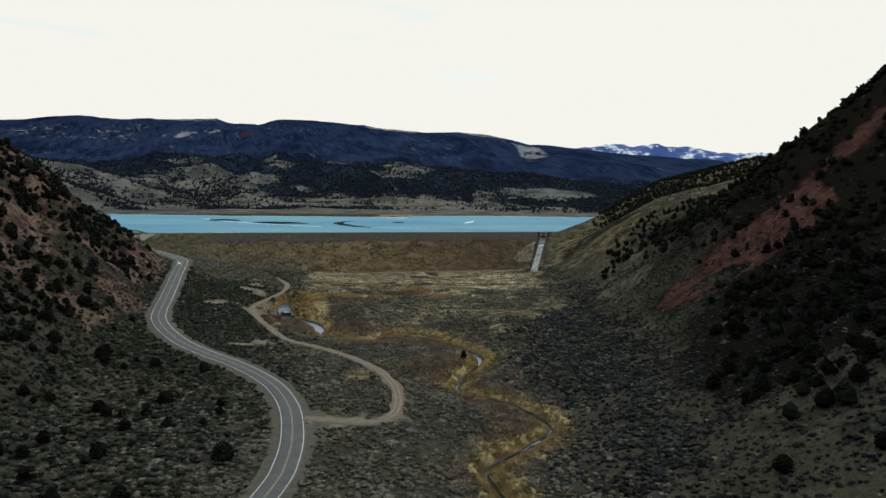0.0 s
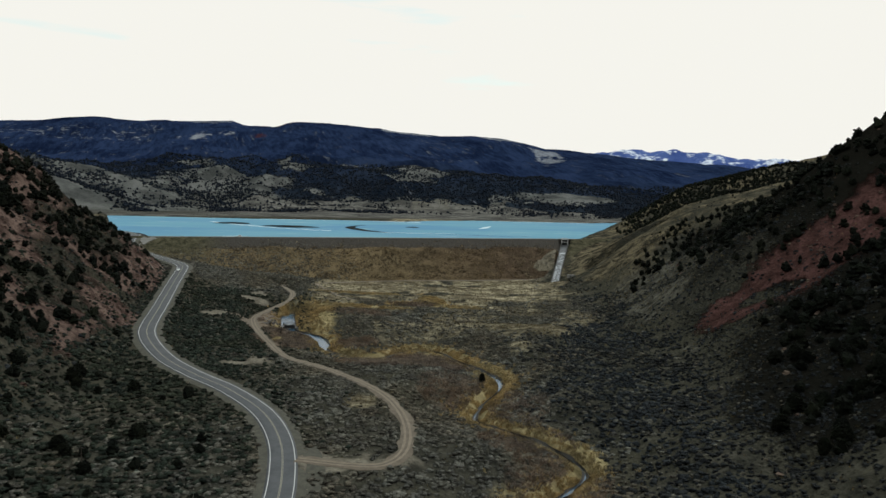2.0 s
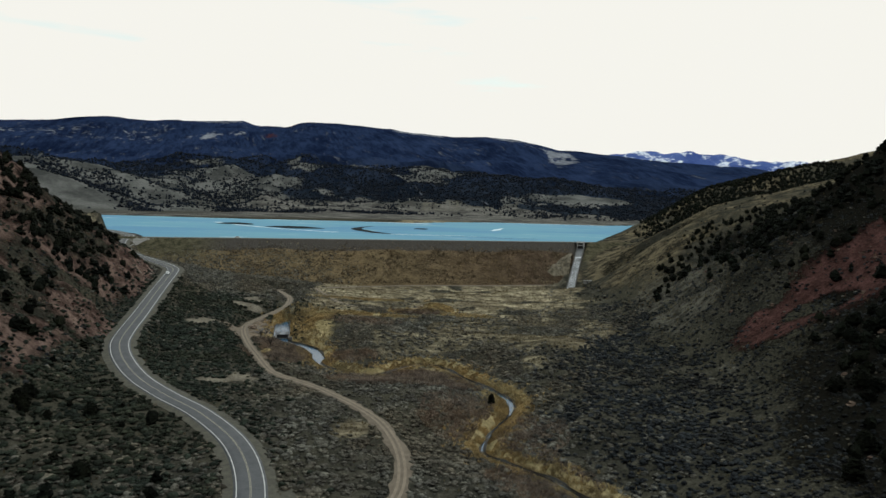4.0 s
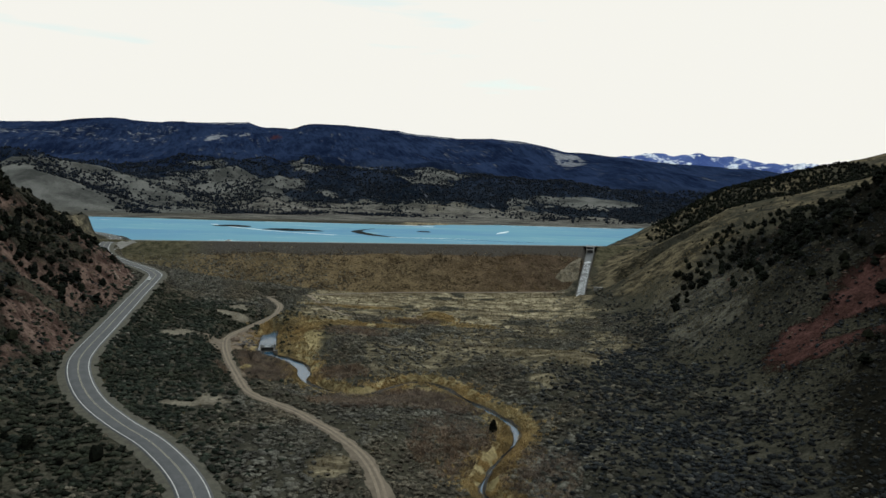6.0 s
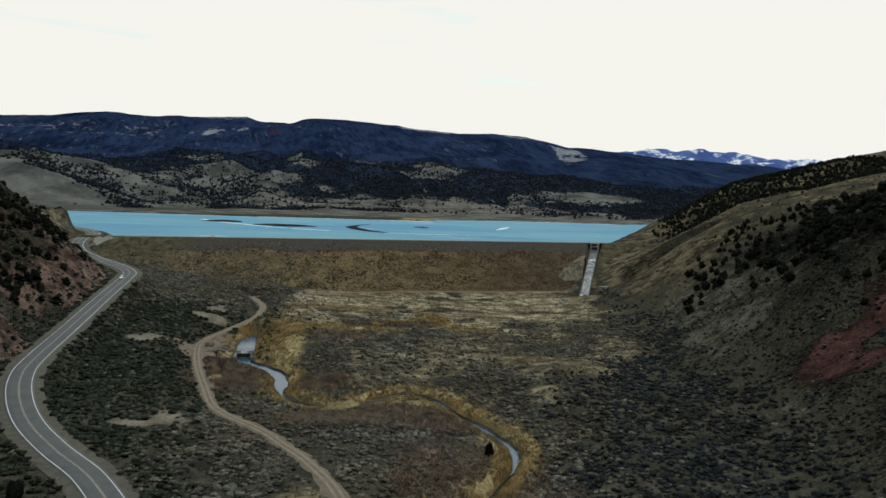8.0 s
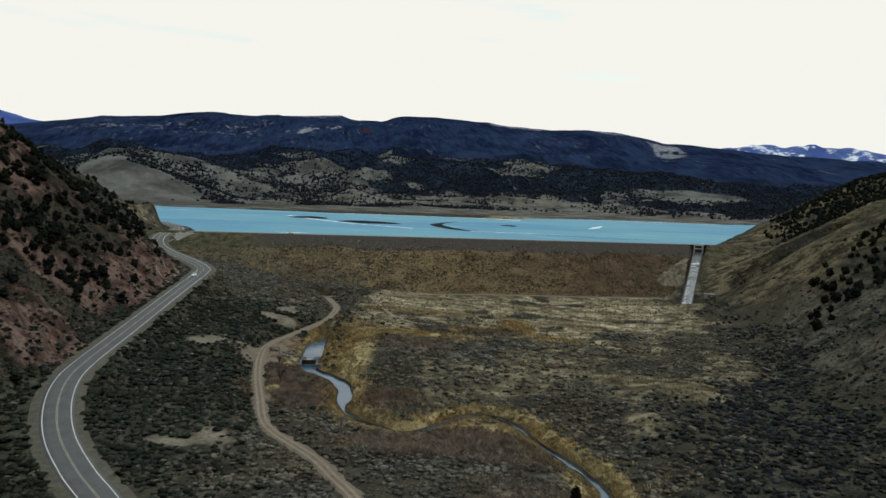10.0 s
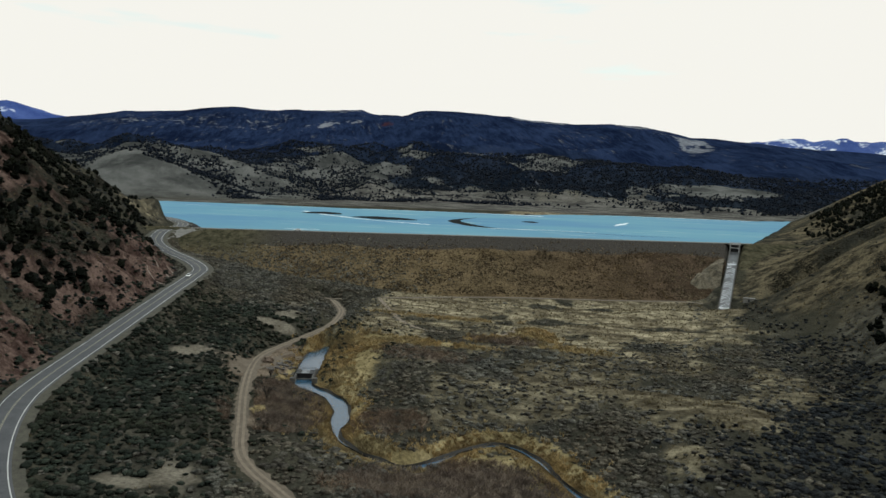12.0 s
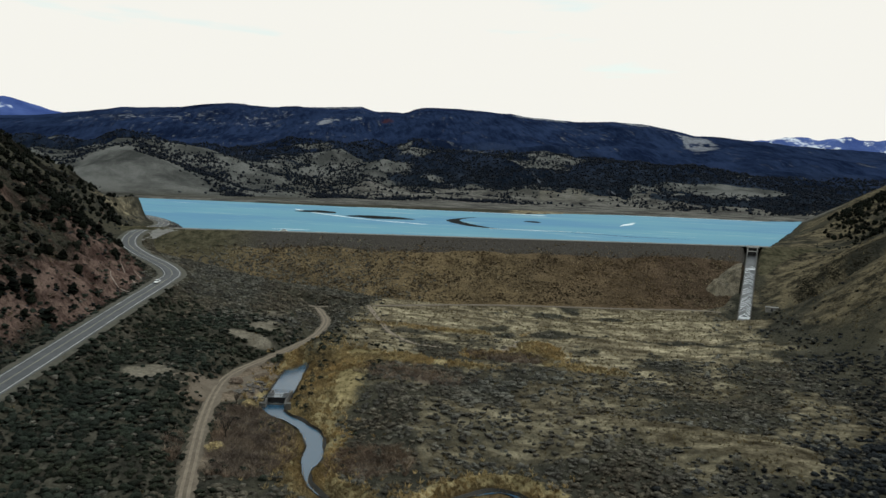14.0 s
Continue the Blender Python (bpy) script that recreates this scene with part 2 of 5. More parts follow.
# ---------------------------------------------------------------- number fields


def sm(a, b, x):
    t = np.clip((x - a) / (b - a), 0, 1)
    return t * t * (3 - 2 * t)


def soft(x, k):
    return np.where(x > 8 * k, x, k * np.log1p(np.exp(np.clip(x / k, -50, 8.5))))


LATTICE = np.random.RandomState(5).rand(256, 256)


def vnoise(x, y):
    """Smooth value noise, 0 to 1, one cell a unit."""
    xi, yi = np.floor(x).astype(int), np.floor(y).astype(int)
    u, v = x - xi, y - yi
    u, v = u * u * (3 - 2 * u), v * v * (3 - 2 * v)

    def g(i, j):
        return LATTICE[(xi + i) & 255, (yi + j) & 255]
    return (g(0, 0) * (1 - u) + g(1, 0) * u) * (1 - v) + (g(0, 1) * (1 - u) + g(1, 1) * u) * v


def fbm(x, y, size, octaves=4):
    s, amp, tot = 0.0, 1.0, 0.0
    x, y = x / size, y / size
    for i in range(octaves):
        s = s + amp * vnoise(x + 17.3 * i, y - 9.1 * i)
        tot += amp
        amp *= 0.5
        x, y = x * 2.03, y * 2.03
    return s / tot


def spline(pts, step=2.0):
    """Points along a smooth curve through pts, about step metres apart."""
    p = np.array(pts, float)
    p = np.vstack([2 * p[0] - p[1], p, 2 * p[-1] - p[-2]])
    out = []
    for i in range(1, len(p) - 2):
        n = max(2, int(np.linalg.norm(p[i + 1] - p[i]) / step))
        for k in range(n):
            t = k / n
            out.append(0.5 * (2 * p[i] + (p[i + 1] - p[i - 1]) * t + (2 * p[i - 1] - 5 * p[i] + 4 * p[i + 1] - p[i + 2]) * t * t
                              + (3 * p[i] - p[i - 1] - 3 * p[i + 1] + p[i + 2]) * t ** 3))
    out.append(p[-2])
    return np.array(out)


def near_line(x, y, line):
    """Distance to a polyline, signed (positive on its left), and the place along it as an index."""
    best = np.full(x.shape, 1e9)
    sign, at = np.ones(x.shape), np.zeros(x.shape)
    for i in range(len(line) - 1):
        ax, ay = line[i][:2]
        dx, dy = line[i + 1][0] - ax, line[i + 1][1] - ay
        t = np.clip(((x - ax) * dx + (y - ay) * dy) / (dx * dx + dy * dy), 0, 1)
        d = np.hypot(x - ax - t * dx, y - ay - t * dy)
        k = d < best
        best[k] = d[k]
        sign[k] = np.sign(dx * (y - ay) - dy * (x - ax))[k]
        at[k] = (i + t)[k]
    return best * np.where(sign == 0, 1, sign), at


def blob(x, y, cx, cy, rx, ry, turn=0):
    c, s = math.cos(radians(turn)), math.sin(radians(turn))
    u, v = (x - cx) * c + (y - cy) * s, -(x - cx) * s + (y - cy) * c
    return np.clip(1.4 - np.hypot(u / rx, v / ry), 0, 1)


def inside(x, y, poly):
    c = np.zeros(x.shape, bool)
    for (ax, ay), (bx, by) in zip(poly, poly[1:] + poly[:1]):
        if ay != by:
            c ^= ((ay > y) != (by > y)) & (x < (bx - ax) * (y - ay) / (by - ay) + ax)
    return c


# ---------------------------------------------------------------- the plan
ROAD = spline([(-150, -420, -4), (-118, -250, -3.5), (-85, -80, -3), (-60, 60, -3), (-50, 125, -3), (-44, 174, -3), (-44, 193, -3), (-47, 215, -2.8), (-54.5, 243, -2.5), (-67, 268, -1.7), (-86, 290, -0.6),
               (-104, 304, 0.8), (-120, 318, 2.3), (-133, 333, 4.2), (-144, 350, 5.8), (-151.5, 368, 7), (-163, 408, 9.6), (-183, 475, 13.5), (-196, 520, 16.2),
               (-203, 537, 17.3), (-218, 552, 19), (-242, 567, 22), (-258, 579, 24.8), (-268, 593, 27.3), (-275, 610, 29.6), (-284, 635, 30), (-300, 672, 28.8),
               (-330, 715, 28), (-380, 760, 28), (-460, 800, 29)])
CREST_L, CREST_R = np.array((-268.0, 628.0)), np.array((128.0, 737.0))
CREST_Z, LAKE_Z = 31.0, 26.0
TRACK = spline([(-46.3, 229.5, -2.5), (-40, 228, -2.4), (-30, 226, -2.3), (-21, 227, -2.3), (-16, 237, -2.3), (-16, 255, -2.6), (-20, 276, -2.9), (-28, 297, -3.1), (-40, 315, -3.2),
                (-49, 325.5, -3.4), (-57, 335, -3.6), (-66, 343, -3.7), (-75, 350.5, -3.8), (-84, 361, -3.9), (-94.5, 381, -4), (-109, 410, -4.1), (-120, 436, -4), (-124.5, 453, -3.8),
                (-123, 470, -3.4), (-118, 491, -2.2), (-116.5, 512, -1.4), (-121, 536, -.7), (-129, 552, -.2), (-138, 566, 0.2)], 1.5)
TOE_TRACK = spline([(-150, 569, 0.8), (-138, 566, 0.3), (-125, 571, 0.8), (-105, 578, 1.2), (-85, 588, 1.3), (-45, 606, 1.1), (20, 623, 1.0), (56, 634, 1.0), (72, 634, 1.0)], 3)
CREEK = spline([(-113, 492, -7.0), (-110, 478, -7.1), (-104, 455, -7.3), (-98, 434, -7.6), (-87, 426.5, -8.2), (-79, 420, -8.6), (-73.5, 409, -8.9), (-69.5, 394, -9), (-64, 386, -9.2), (-54, 379, -9.4),
                (-43, 375, -9.5), (-36, 380, -9.5), (-29, 391, -9.5), (-19, 399, -9.5), (-9, 393, -9.6), (3, 374, -9.8), (14, 358, -10), (19, 346, -10), (18, 330, -10),
                (11, 311, -10.1), (7, 291, -10.3), (17, 280, -10.4), (29, 269, -10.5), (40, 246, -10.6), (30, 227, -10.7), (15, 208, -10.8), (17, 192, -11), (24, 160, -11), (20, 100, -11.2), (2, 30, -11.5), (22, -60, -12), (0, -180, -12.5), (20, -400, -13)], 2)
CHUTE = np.array([(80.0, 613.0, -1.5), (82.5, 626.0, -0.5), (104.5, 723.0, 25.5), (108.0, 738.0, 25.5)])
# thickets of bare willow: centre, half sizes, plants
WILLOWS = [(-91, 398, 15, 20, 1500), (-100, 420, 8, 9, 320), (-22, 363, 28, 16, 1500), (-32, 505, 14, 5, 260), (0, 318, 15, 22, 700), (24, 262, 15, 16, 560), (30, 232, 14, 16, 460),
           (16, 205, 14, 16, 340), (22, 300, 12, 20, 440), (-55, 400, 12, 8, 300), (-60, 470, 20, 10, 300), (-40, 352, 16, 10, 400)]
LEFT_TOE = [(-150, -400), (-118, 100), (-128, 250), (-142, 300), (-158, 372), (-169, 409), (-184, 458), (-198, 500), (-207, 525), (-222, 549), (-250, 571), (-272, 589),
            (-283, 612), (-305, 650), (-326, 690), (-345, 716), (-420, 745), (-900, 880), (-2500, 1100)]
RIGHT_TOE = [(60, -400), (62, 100), (66, 200), (73, 250), (86, 290), (99, 350), (98, 400), (100, 440), (103, 480), (104, 520), (98, 555), (91, 590), (91, 640), (103, 690),
             (118, 727), (134, 770), (150, 830), (205, 1000), (292, 1300), (420, 1500), (900, 1700), (3000, 2000)]
LAKE = [(-272, 640), (-300, 690), (-350, 735), (-450, 775), (-900, 900), (-900, 1050), (-634, 1092), (-500, 1110), (-333, 1117), (-173, 1140), (-86, 1138), (-40, 1200), (39, 1246),
        (228, 1250), (290, 1300), (292, 1290), (200, 1000), (146, 830), (124, 768), (108, 742)]
RIDGE_AZ = [-75, -50, -44, -40.7, -36.5, -33.9, -32.7, -30.4, -28.3, -27.3, -25.8, -24.3, -23.1, -20.6, -19.1, -18.2, -17.6, -17.1, -15.9, -15.4, -14.8, -13.0, -10.9, -9.0, -6.9, -5.9, -4.2, -1.8, 0.4, 3.3, 5.5, 7.2, 8.6,
            11.1, 19.1, 26, 60]
RIDGE_EL = [.05, .050, .055, .0618, .0755, .0783, .0797, .0874, .0904, .0876, .0877, .0909, .0901, .0923, .0947, .0902, .0874, .0891, .0894, .0874, .0942, .0978, .0966, .0943, .0920, .0891, .0864, .0838, .0848, .0825, .0745, .0672, .0665,
            .0617, .0474, .036, .03]
SNOW_AZ = [-60, -50, -46, -43.8, -41, -38, -30, 8, 11, 14, 15.8, 17.5, 21, 24, 28, 33, 45]
SNOW_EL = [.05, .062, .074, .0785, .067, .055, .02, .02, .061, .0705, .0645, .0685, .0605, .0555, .052, .03, .02]


def far_height(x, y):
    r, az = np.hypot(x, y - 200), np.degrees(np.arctan2(x, y - 200))
    top = 70 + 3750 * np.interp(az, RIDGE_AZ, RIDGE_EL)
    g = np.clip((r - 1350) / 2400, 0, 1) ** 1.25
    fold = fbm(x, y, 700, 5) - 0.5
    z = 30 + (top - 30) * g + fold * 150 * sm(1300, 2200, r) * (1 - sm(3300, 3750, r))
    z = np.where(r > 3750, top - (r - 3750) * 0.25, z)
    z = z + 9 * (fbm(x, y, 90, 3) - 0.5) * sm(2500, 3600, r)
    snow = 70 + 4550 * np.interp(az, SNOW_AZ, SNOW_EL) - np.abs(r - 4600) * 0.5 + 40 * (fbm(x, y, 160, 4) - 0.5)
    z = np.maximum(z, snow)
    # the bare dome and its neighbours beyond the lake
    th = np.arctan2(y - 1300, x + 777)
    z = z + 84 * np.clip(1.04 - np.hypot(x + 777, y - 1300) / (195 * (1 + .16 * np.sin(3 * th + .6) + .08 * np.sin(7 * th))), 0, 1) ** 1.15 + 50 * np.exp(-(((x + 880) / 170) ** 2 + ((y - 1500) / 160) ** 2))
    z = z + 40 * sm(-300, -900, x) * sm(1250, 1700, r) * (1 - sm(1900, 2600, r)) * fbm(x, y, 230, 3)
    z = z + 52 * (np.abs(fbm(x, y, 130, 4) - .5) * 2 - .25) * sm(1120, 1400, r) * (1 - sm(2300, 3000, r)) * (1 - .7 * np.exp(-(((x + 777) / 120) ** 2 + ((y - 1270) / 120) ** 2))) * (1 - .5 * sm(-18, -12, az)) * (1 - .85 * np.clip(blob(x, y, 275, 1890, 190, 110), 0, 1))
    return z


def height(x, y):
    """The lie of the land."""
    x, y = np.asarray(x, float), np.asarray(y, float)
    z = -3.5 + 0.00035 * np.clip(x + 10, -270, 150) ** 2 + 0.01 * np.maximum(y - 350, 0)
    z = z + 1.6 * (fbm(x, y, 34, 4) - 0.5)
    open_flat = sm(-78, -52, x) * (1 - sm(84, 104, x)) * sm(385, 425, y) * (1 - sm(592, 612, y))
    z = z + open_flat * (3.4 * (fbm(x + 12, y * 1.5, 30, 3) - .5) + 1.3 * (fbm(x, y * 1.6, 9, 2) - .5))
    for cx, cy, rx, ry, up in ((52, 588, 26, 9, 2.6), (78, 592, 12, 12, 2.2), (72, 545, 18, 10, 1.8), (8, 545, 16, 8, 1.6), (-20, 517, 9, 11, 3.2), (45, 425, 20, 10, 1.6), (15, 441, 16, 8, 1.4), (36, 385, 13, 12, 1.2)):
        z = z + up * np.exp(-((x - cx) / rx) ** 2 - ((y - cy) / ry) ** 2)
    basin = sm(640, 760, y)
    right = -near_line(x, y, RIGHT_TOE)[0]
    basin = basin * (1 - sm(-5, 45, right) * (1 - sm(760, 900, y)))
    z = z * (1 - basin) + 27.5 * basin
    far = sm(1100, 1500, np.hypot(x, y - 200))
    left, _ = near_line(x, y, LEFT_TOE)
    gully = fbm(x * 0.6 + y, y * 0.25 + x * 0.2, 42, 4) - 0.5
    rocky = fbm(x, y, 13, 3) - 0.5
    rise = soft(left, 4)
    crag = np.abs(fbm(x * 1.0 + y * .55, y * .8 - x * .5, 10, 3) - .5) * sm(1, 7, left) * (1 - sm(24, 45, left)) * sm(330, 370, y) * (1 - sm(530, 560, y))
    z = z - 15 * crag + 2.5 * sm(1, 8, left) * (1 - sm(24, 50, left)) * sm(420, 450, y) * (1 - sm(530, 560, y))
    z = z + (0.74 * rise + (16 * gully + 4 * rocky) * sm(4, 60, left) + 2.2 * rocky * sm(0, 8, left)) * (1 - far)
    rise = soft(right, 6)
    gully = fbm(x * 0.25 - y * 0.3, y + x * 0.7, 46, 4) - 0.5
    steep = 0.60 + 0.26 * np.exp(-((y - 425) / 62) ** 2)
    rise = rise - 0.55 * np.maximum(rise - 100, 0) * sm(470, 560, y)
    gut = np.exp(-(((y - 632 - 0.20 * (x - 99)) / 13) ** 2)) * sm(0, 35, right) * (1 - sm(110, 160, right))
    z = z - 24 * gut * (1 - far)
    draw = np.exp(-(((y - 246 - 0.10 * (x - 120)) / 22) ** 2)) * sm(0, 50, right) + .6 * np.exp(-(((y - 215) / 11) ** 2)) * sm(0, 30, right)
    z = z + (steep * rise + (13 * gully * (1 - .65 * sm(550, 610, y)) + 4 * rocky * (1 - .5 * sm(550, 610, y))) * sm(5, 60, right) - 14 * draw) * (1 - far)
    z = np.minimum(z, 260)
    # the yellow bluff above the lake
    bluff = sm(0, 7, -337 - x + 5 * rocky) * sm(648, 670, y) * (1 - sm(706, 722, y)) * sm(-470, -400, x)
    z = np.where(bluff > 0.01, np.maximum(z, 24 + (22 + 3 * rocky) * bluff), z)
    z = z * (1 - far) + far_height(x, y) * far
    # reservoir bed
    pool = inside(x, y, LAKE)
    dl, _ = near_line(x, y, LAKE + LAKE[:1])
    dl = np.abs(dl)
    z = np.where(pool, np.minimum(z, LAKE_Z - 0.5 - 0.2 * dl), np.where((x - CREST_L[0]) * 0.2654 - (y - CREST_L[1]) * 0.9641 < 4, np.maximum(z, LAKE_Z + 0.4), z))
    # creek: a wide low strip with a cut bed
    dc, at = near_line(x, y, CREEK[::4])
    dc = np.abs(dc)
    zc = np.interp(at, np.arange(len(CREEK[::4])), CREEK[::4][:, 2])
    k = (1 - sm(9, 34, dc)) * (1 - sm(470, 500, y))
    z = z * (1 - k) + np.minimum(z, zc + 2.2) * k
    bed = blob(x, y, -12, 395, 10, 9) * .6 + 2.1 * sm(386, 404, y) * (1 - sm(-66, -56, x)) + 1.4 * sm(428, 434, y)
    k = (1 - sm(1.8 + bed, 5.5 + bed, dc)) * (1 - sm(488, 497, y))
    z = z * (1 - k) + (zc - 0.9) * k
    # roads lie on benches
    for line, flat, fade, down in ((ROAD[::4], 6.0, 15.0, 0.35), (TRACK[::4], 2.5, 9.0, 0.22), (TOE_TRACK[::3], 2.0, 7.0, 0.2), (CHUTE, 6.0, 15.0, 0.6)):
        d, at = near_line(x, y, line)
        zr = np.interp(at, np.arange(len(line)), line[:, 2])
        k = 1 - sm(flat, fade, np.abs(d))
        z = z * (1 - k) + (zr - down) * k
    return z


# ---------------------------------------------------------------- mesh helpers


def mesh_from(name, verts, faces, mats, smooth=False):
    me = bpy.data.meshes.new(name)
    verts = np.asarray(verts, np.float32)
    faces = np.asarray(faces, np.int32)
    n, k = faces.shape
    me.vertices.add(len(verts))
    me.vertices.foreach_set("co", verts.ravel())
    me.loops.add(n * k)
    me.loops.foreach_set("vertex_index", faces.ravel())
    me.polygons.add(n)
    me.polygons.foreach_set("loop_start", np.arange(0, n * k, k, dtype=np.int32))
    me.polygons.foreach_set("use_smooth", np.full(n, smooth))
    for m in mats if isinstance(mats, (list, tuple)) else [mats]:
        me.materials.append(m)
    me.update(calc_edges=True)
    return me


def part(name, me, parent=None, label=""):
    ob = new(name, me)
    if parent:
        ob.parent = parent
    return tagged(ob, label) if label else ob


def grid_faces(nx, ny):
    i = np.arange((ny - 1) * nx).reshape(ny - 1, nx)[:, :-1].ravel()
    return np.stack([i, i + 1, i + nx + 1, i + nx], 1)


def ribbon(name, line, offsets, lifts, mat, smooth=True):
    """A strip along a line: one row of vertices for each offset to its right, lifted by lifts."""
    t = np.gradient(line[:, :2], axis=0)
    t /= np.linalg.norm(t, axis=1)[:, None]
    right = np.stack([t[:, 1], -t[:, 0]], 1)
    v = np.zeros((len(line), len(offsets), 3))
    for j, (o, l) in enumerate(zip(offsets, lifts)):
        v[:, j, :2] = line[:, :2] + right * (o if np.ndim(o) == 0 else np.asarray(o)[:, None])
        v[:, j, 2] = line[:, 2] + l
    return mesh_from(name, v.reshape(-1, 3), grid_faces(len(offsets), len(line))[:, ::-1], mat, smooth)


def scatter(name, tmpl, p, size, mat, squash=None, seed=1, core=0, smooth=False):
    """Many small plants or stones as one mesh: a random template at each point of p."""
    rs = np.random.RandomState(seed)
    pick = rs.randint(len(tmpl), size=len(p))
    ang = rs.rand(len(p)) * 2 * np.pi
    vs, fs, ms, base = [], [], [], 0
    for k, (tv, tf) in enumerate(tmpl):
        s = np.where(pick == k)[0]
        if not len(s):
            continue
        c, q = np.cos(ang[s])[:, None], np.sin(ang[s])[:, None]
        h = size[s][:, None]
        x, y, z = tv[:, 0][None], tv[:, 1][None], tv[:, 2][None]
        hz = h if squash is None else h * squash[s][:, None]
        v = np.stack([(x * c - y * q) * h + p[s, 0:1], (x * q + y * c) * h + p[s, 1:2], z * hz + p[s, 2:3]], -1)
        vs.append(v.reshape(-1, 3))
        fs.append((tf[None] + (np.arange(len(s)) * len(tv))[:, None, None] + base).reshape(-1, 3))
        ms.append(np.tile((np.arange(len(tf)) >= core).astype(np.int32), len(s)))
        base += len(s) * len(tv)
    me = mesh_from(name, np.concatenate(vs), np.concatenate(fs), mat, smooth)
    if core:
        me.polygons.foreach_set("material_index", np.concatenate(ms))
    return me


def dome_template(rs, rings=((1.0, 0.0), (0.95, 0.38), (0.55, 0.72)), n=6, top=0.85, jag=0.28):
    v, f = [], []
    for r, z in rings:
        o = rs.rand() * 6
        for i in range(n):
            a = o + 2 * np.pi * i / n
            q = r * (1 + jag * rs.uniform(-1, 1))
            v.append((q * np.cos(a), q * np.sin(a), z + (jag * 0.6 * rs.uniform(-1, 1) if z else -0.15)))
    for k in range(len(rings) - 1):
        for i in range(n):
            a, b = k * n + i, k * n + (i + 1) % n
            f += [(a, b, b + n), (a, b + n, a + n)]
    v.append((rs.uniform(-.2, .2), rs.uniform(-.2, .2), top))
    t, k = len(v) - 1, (len(rings) - 1) * n
    f += [(k + i, k + (i + 1) % n, t) for i in range(n)]
    return np.array(v), np.array(f)


def shrub_template(rs, twigs=12):
    """A low ragged core with leafy sprays standing out of it."""
    v, f = dome_template(rs, ((.85, 0.0), (.6, 0.42)), 5, .62, .45)
    v, f = list(map(tuple, v)), list(map(tuple, f))
    for i in range(twigs):
        a, e = rs.rand() * 6.283, rs.uniform(.25, 1.4)
        d = np.array((np.cos(a) * np.cos(e), np.sin(a) * np.cos(e), np.sin(e)))
        o = d * .35
        tip = d * rs.uniform(.85, 1.25) * (1, 1, .9)
        side = np.cross(d, rs.uniform(-1, 1, 3))
        side = side / np.linalg.norm(side) * rs.uniform(.16, .30)
        b = len(v)
        v += [tuple(o - side), tuple(o + side), tuple(tip)]
        f.append((b, b + 1, b + 2))
    return np.array(v), np.array(f)


def clump_template(rs, clumps, height=1.0, width=0.42, size=0.17, core=0.0):
    """A tree crown: irregular clumps over an uneven egg, with gaps; core: how far a dark inner mass fills it."""
    v, f = [], []
    if core:
        v, f = dome_template(rs, ((.6 * width, .06), (core * width * 1.08, .32), (core * width * .82, .66)), 5, .94, .18)
        v, f = list(map(tuple, v)), list(map(tuple, f))
    for i in range(clumps):
        h = rs.uniform(0.10, 1.0)
        w = width * (np.sin(np.pi * min(1, 0.22 + h * 0.74)) ** 0.6) * rs.uniform(0.72, 1.06)
        a = rs.rand() * 2 * np.pi
        c = np.array((w * np.cos(a), w * np.sin(a), h * height * 0.92))
        s = size * rs.uniform(0.65, 1.35) * (1.15 - 0.45 * h)
        b = len(v)
        d = np.array([(1, 0, 0), (0, 1, 0), (-1, 0, 0), (0, -1, 0), (0, 0, 1), (0, 0, -1)], float)
        d = d + rs.uniform(-.38, .38, d.shape)
        v += [tuple(c + s * q * (1, 1, 0.85)) for q in d]
        f += [(b + p, b + q, b + r) for p, q, r in ((0, 1, 4), (1, 2, 4), (2, 3, 4), (3, 0, 4), (1, 0, 5), (2, 1, 5), (3, 2, 5), (0, 3, 5))]
    return np.array(v), np.array(f)


def blade_template(rs, blades=5, lean=0.25, width=0.07):
    v, f = [], []
    for i in range(blades):
        a, o = rs.rand() * 6.28, rs.uniform(-.4, .4, 2)
        w = width * rs.uniform(.7, 1.4)
        b = len(v)
        v += [(o[0] - w * np.cos(a), o[1] - w * np.sin(a), -0.1), (o[0] + w * np.cos(a), o[1] + w * np.sin(a), -0.1),
              (o[0] + rs.uniform(-lean, lean), o[1] + rs.uniform(-lean, lean), rs.uniform(.7, 1.1))]
        f.append((b, b + 1, b + 2))
    return np.array(v), np.array(f)


def points_in(rs, n, x0, x1, y0, y1):
    return rs.uniform(x0, x1, n), rs.uniform(y0, y1, n)


# ---------------------------------------------------------------- ground


def stepped(lo, hi, fine_lo, fine_hi, fine, growth, most):
    mid = list(np.arange(fine_lo, fine_hi + 0.01, fine))
    up, s = [mid[-1]], fine
    while up[-1] < hi:
        s = min(s * growth, most)
        up.append(up[-1] + s)
    dn, s = [mid[0]], fine
    while dn[-1] > lo:
        s = min(s * growth, most)
        dn.append(dn[-1] - s)
    return np.array(dn[:0:-1] + mid + up[1:])


GX = stepped(-3600, 3600, -330, 300, 2.5, 1.06, 30)
GY = stepped(-500, 4920, 130, 760, 2.5, 1.06, 30)
gx, gy = np.meshgrid(GX, GY)
gx, gy = gx.ravel(), gy.ravel()
gz = height(gx, gy)
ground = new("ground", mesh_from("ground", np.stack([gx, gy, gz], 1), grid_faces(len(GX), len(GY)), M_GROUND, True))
tagged(ground, "sagebrush valley floor rising to red and tan rocky slopes", "ground", kind="structure")


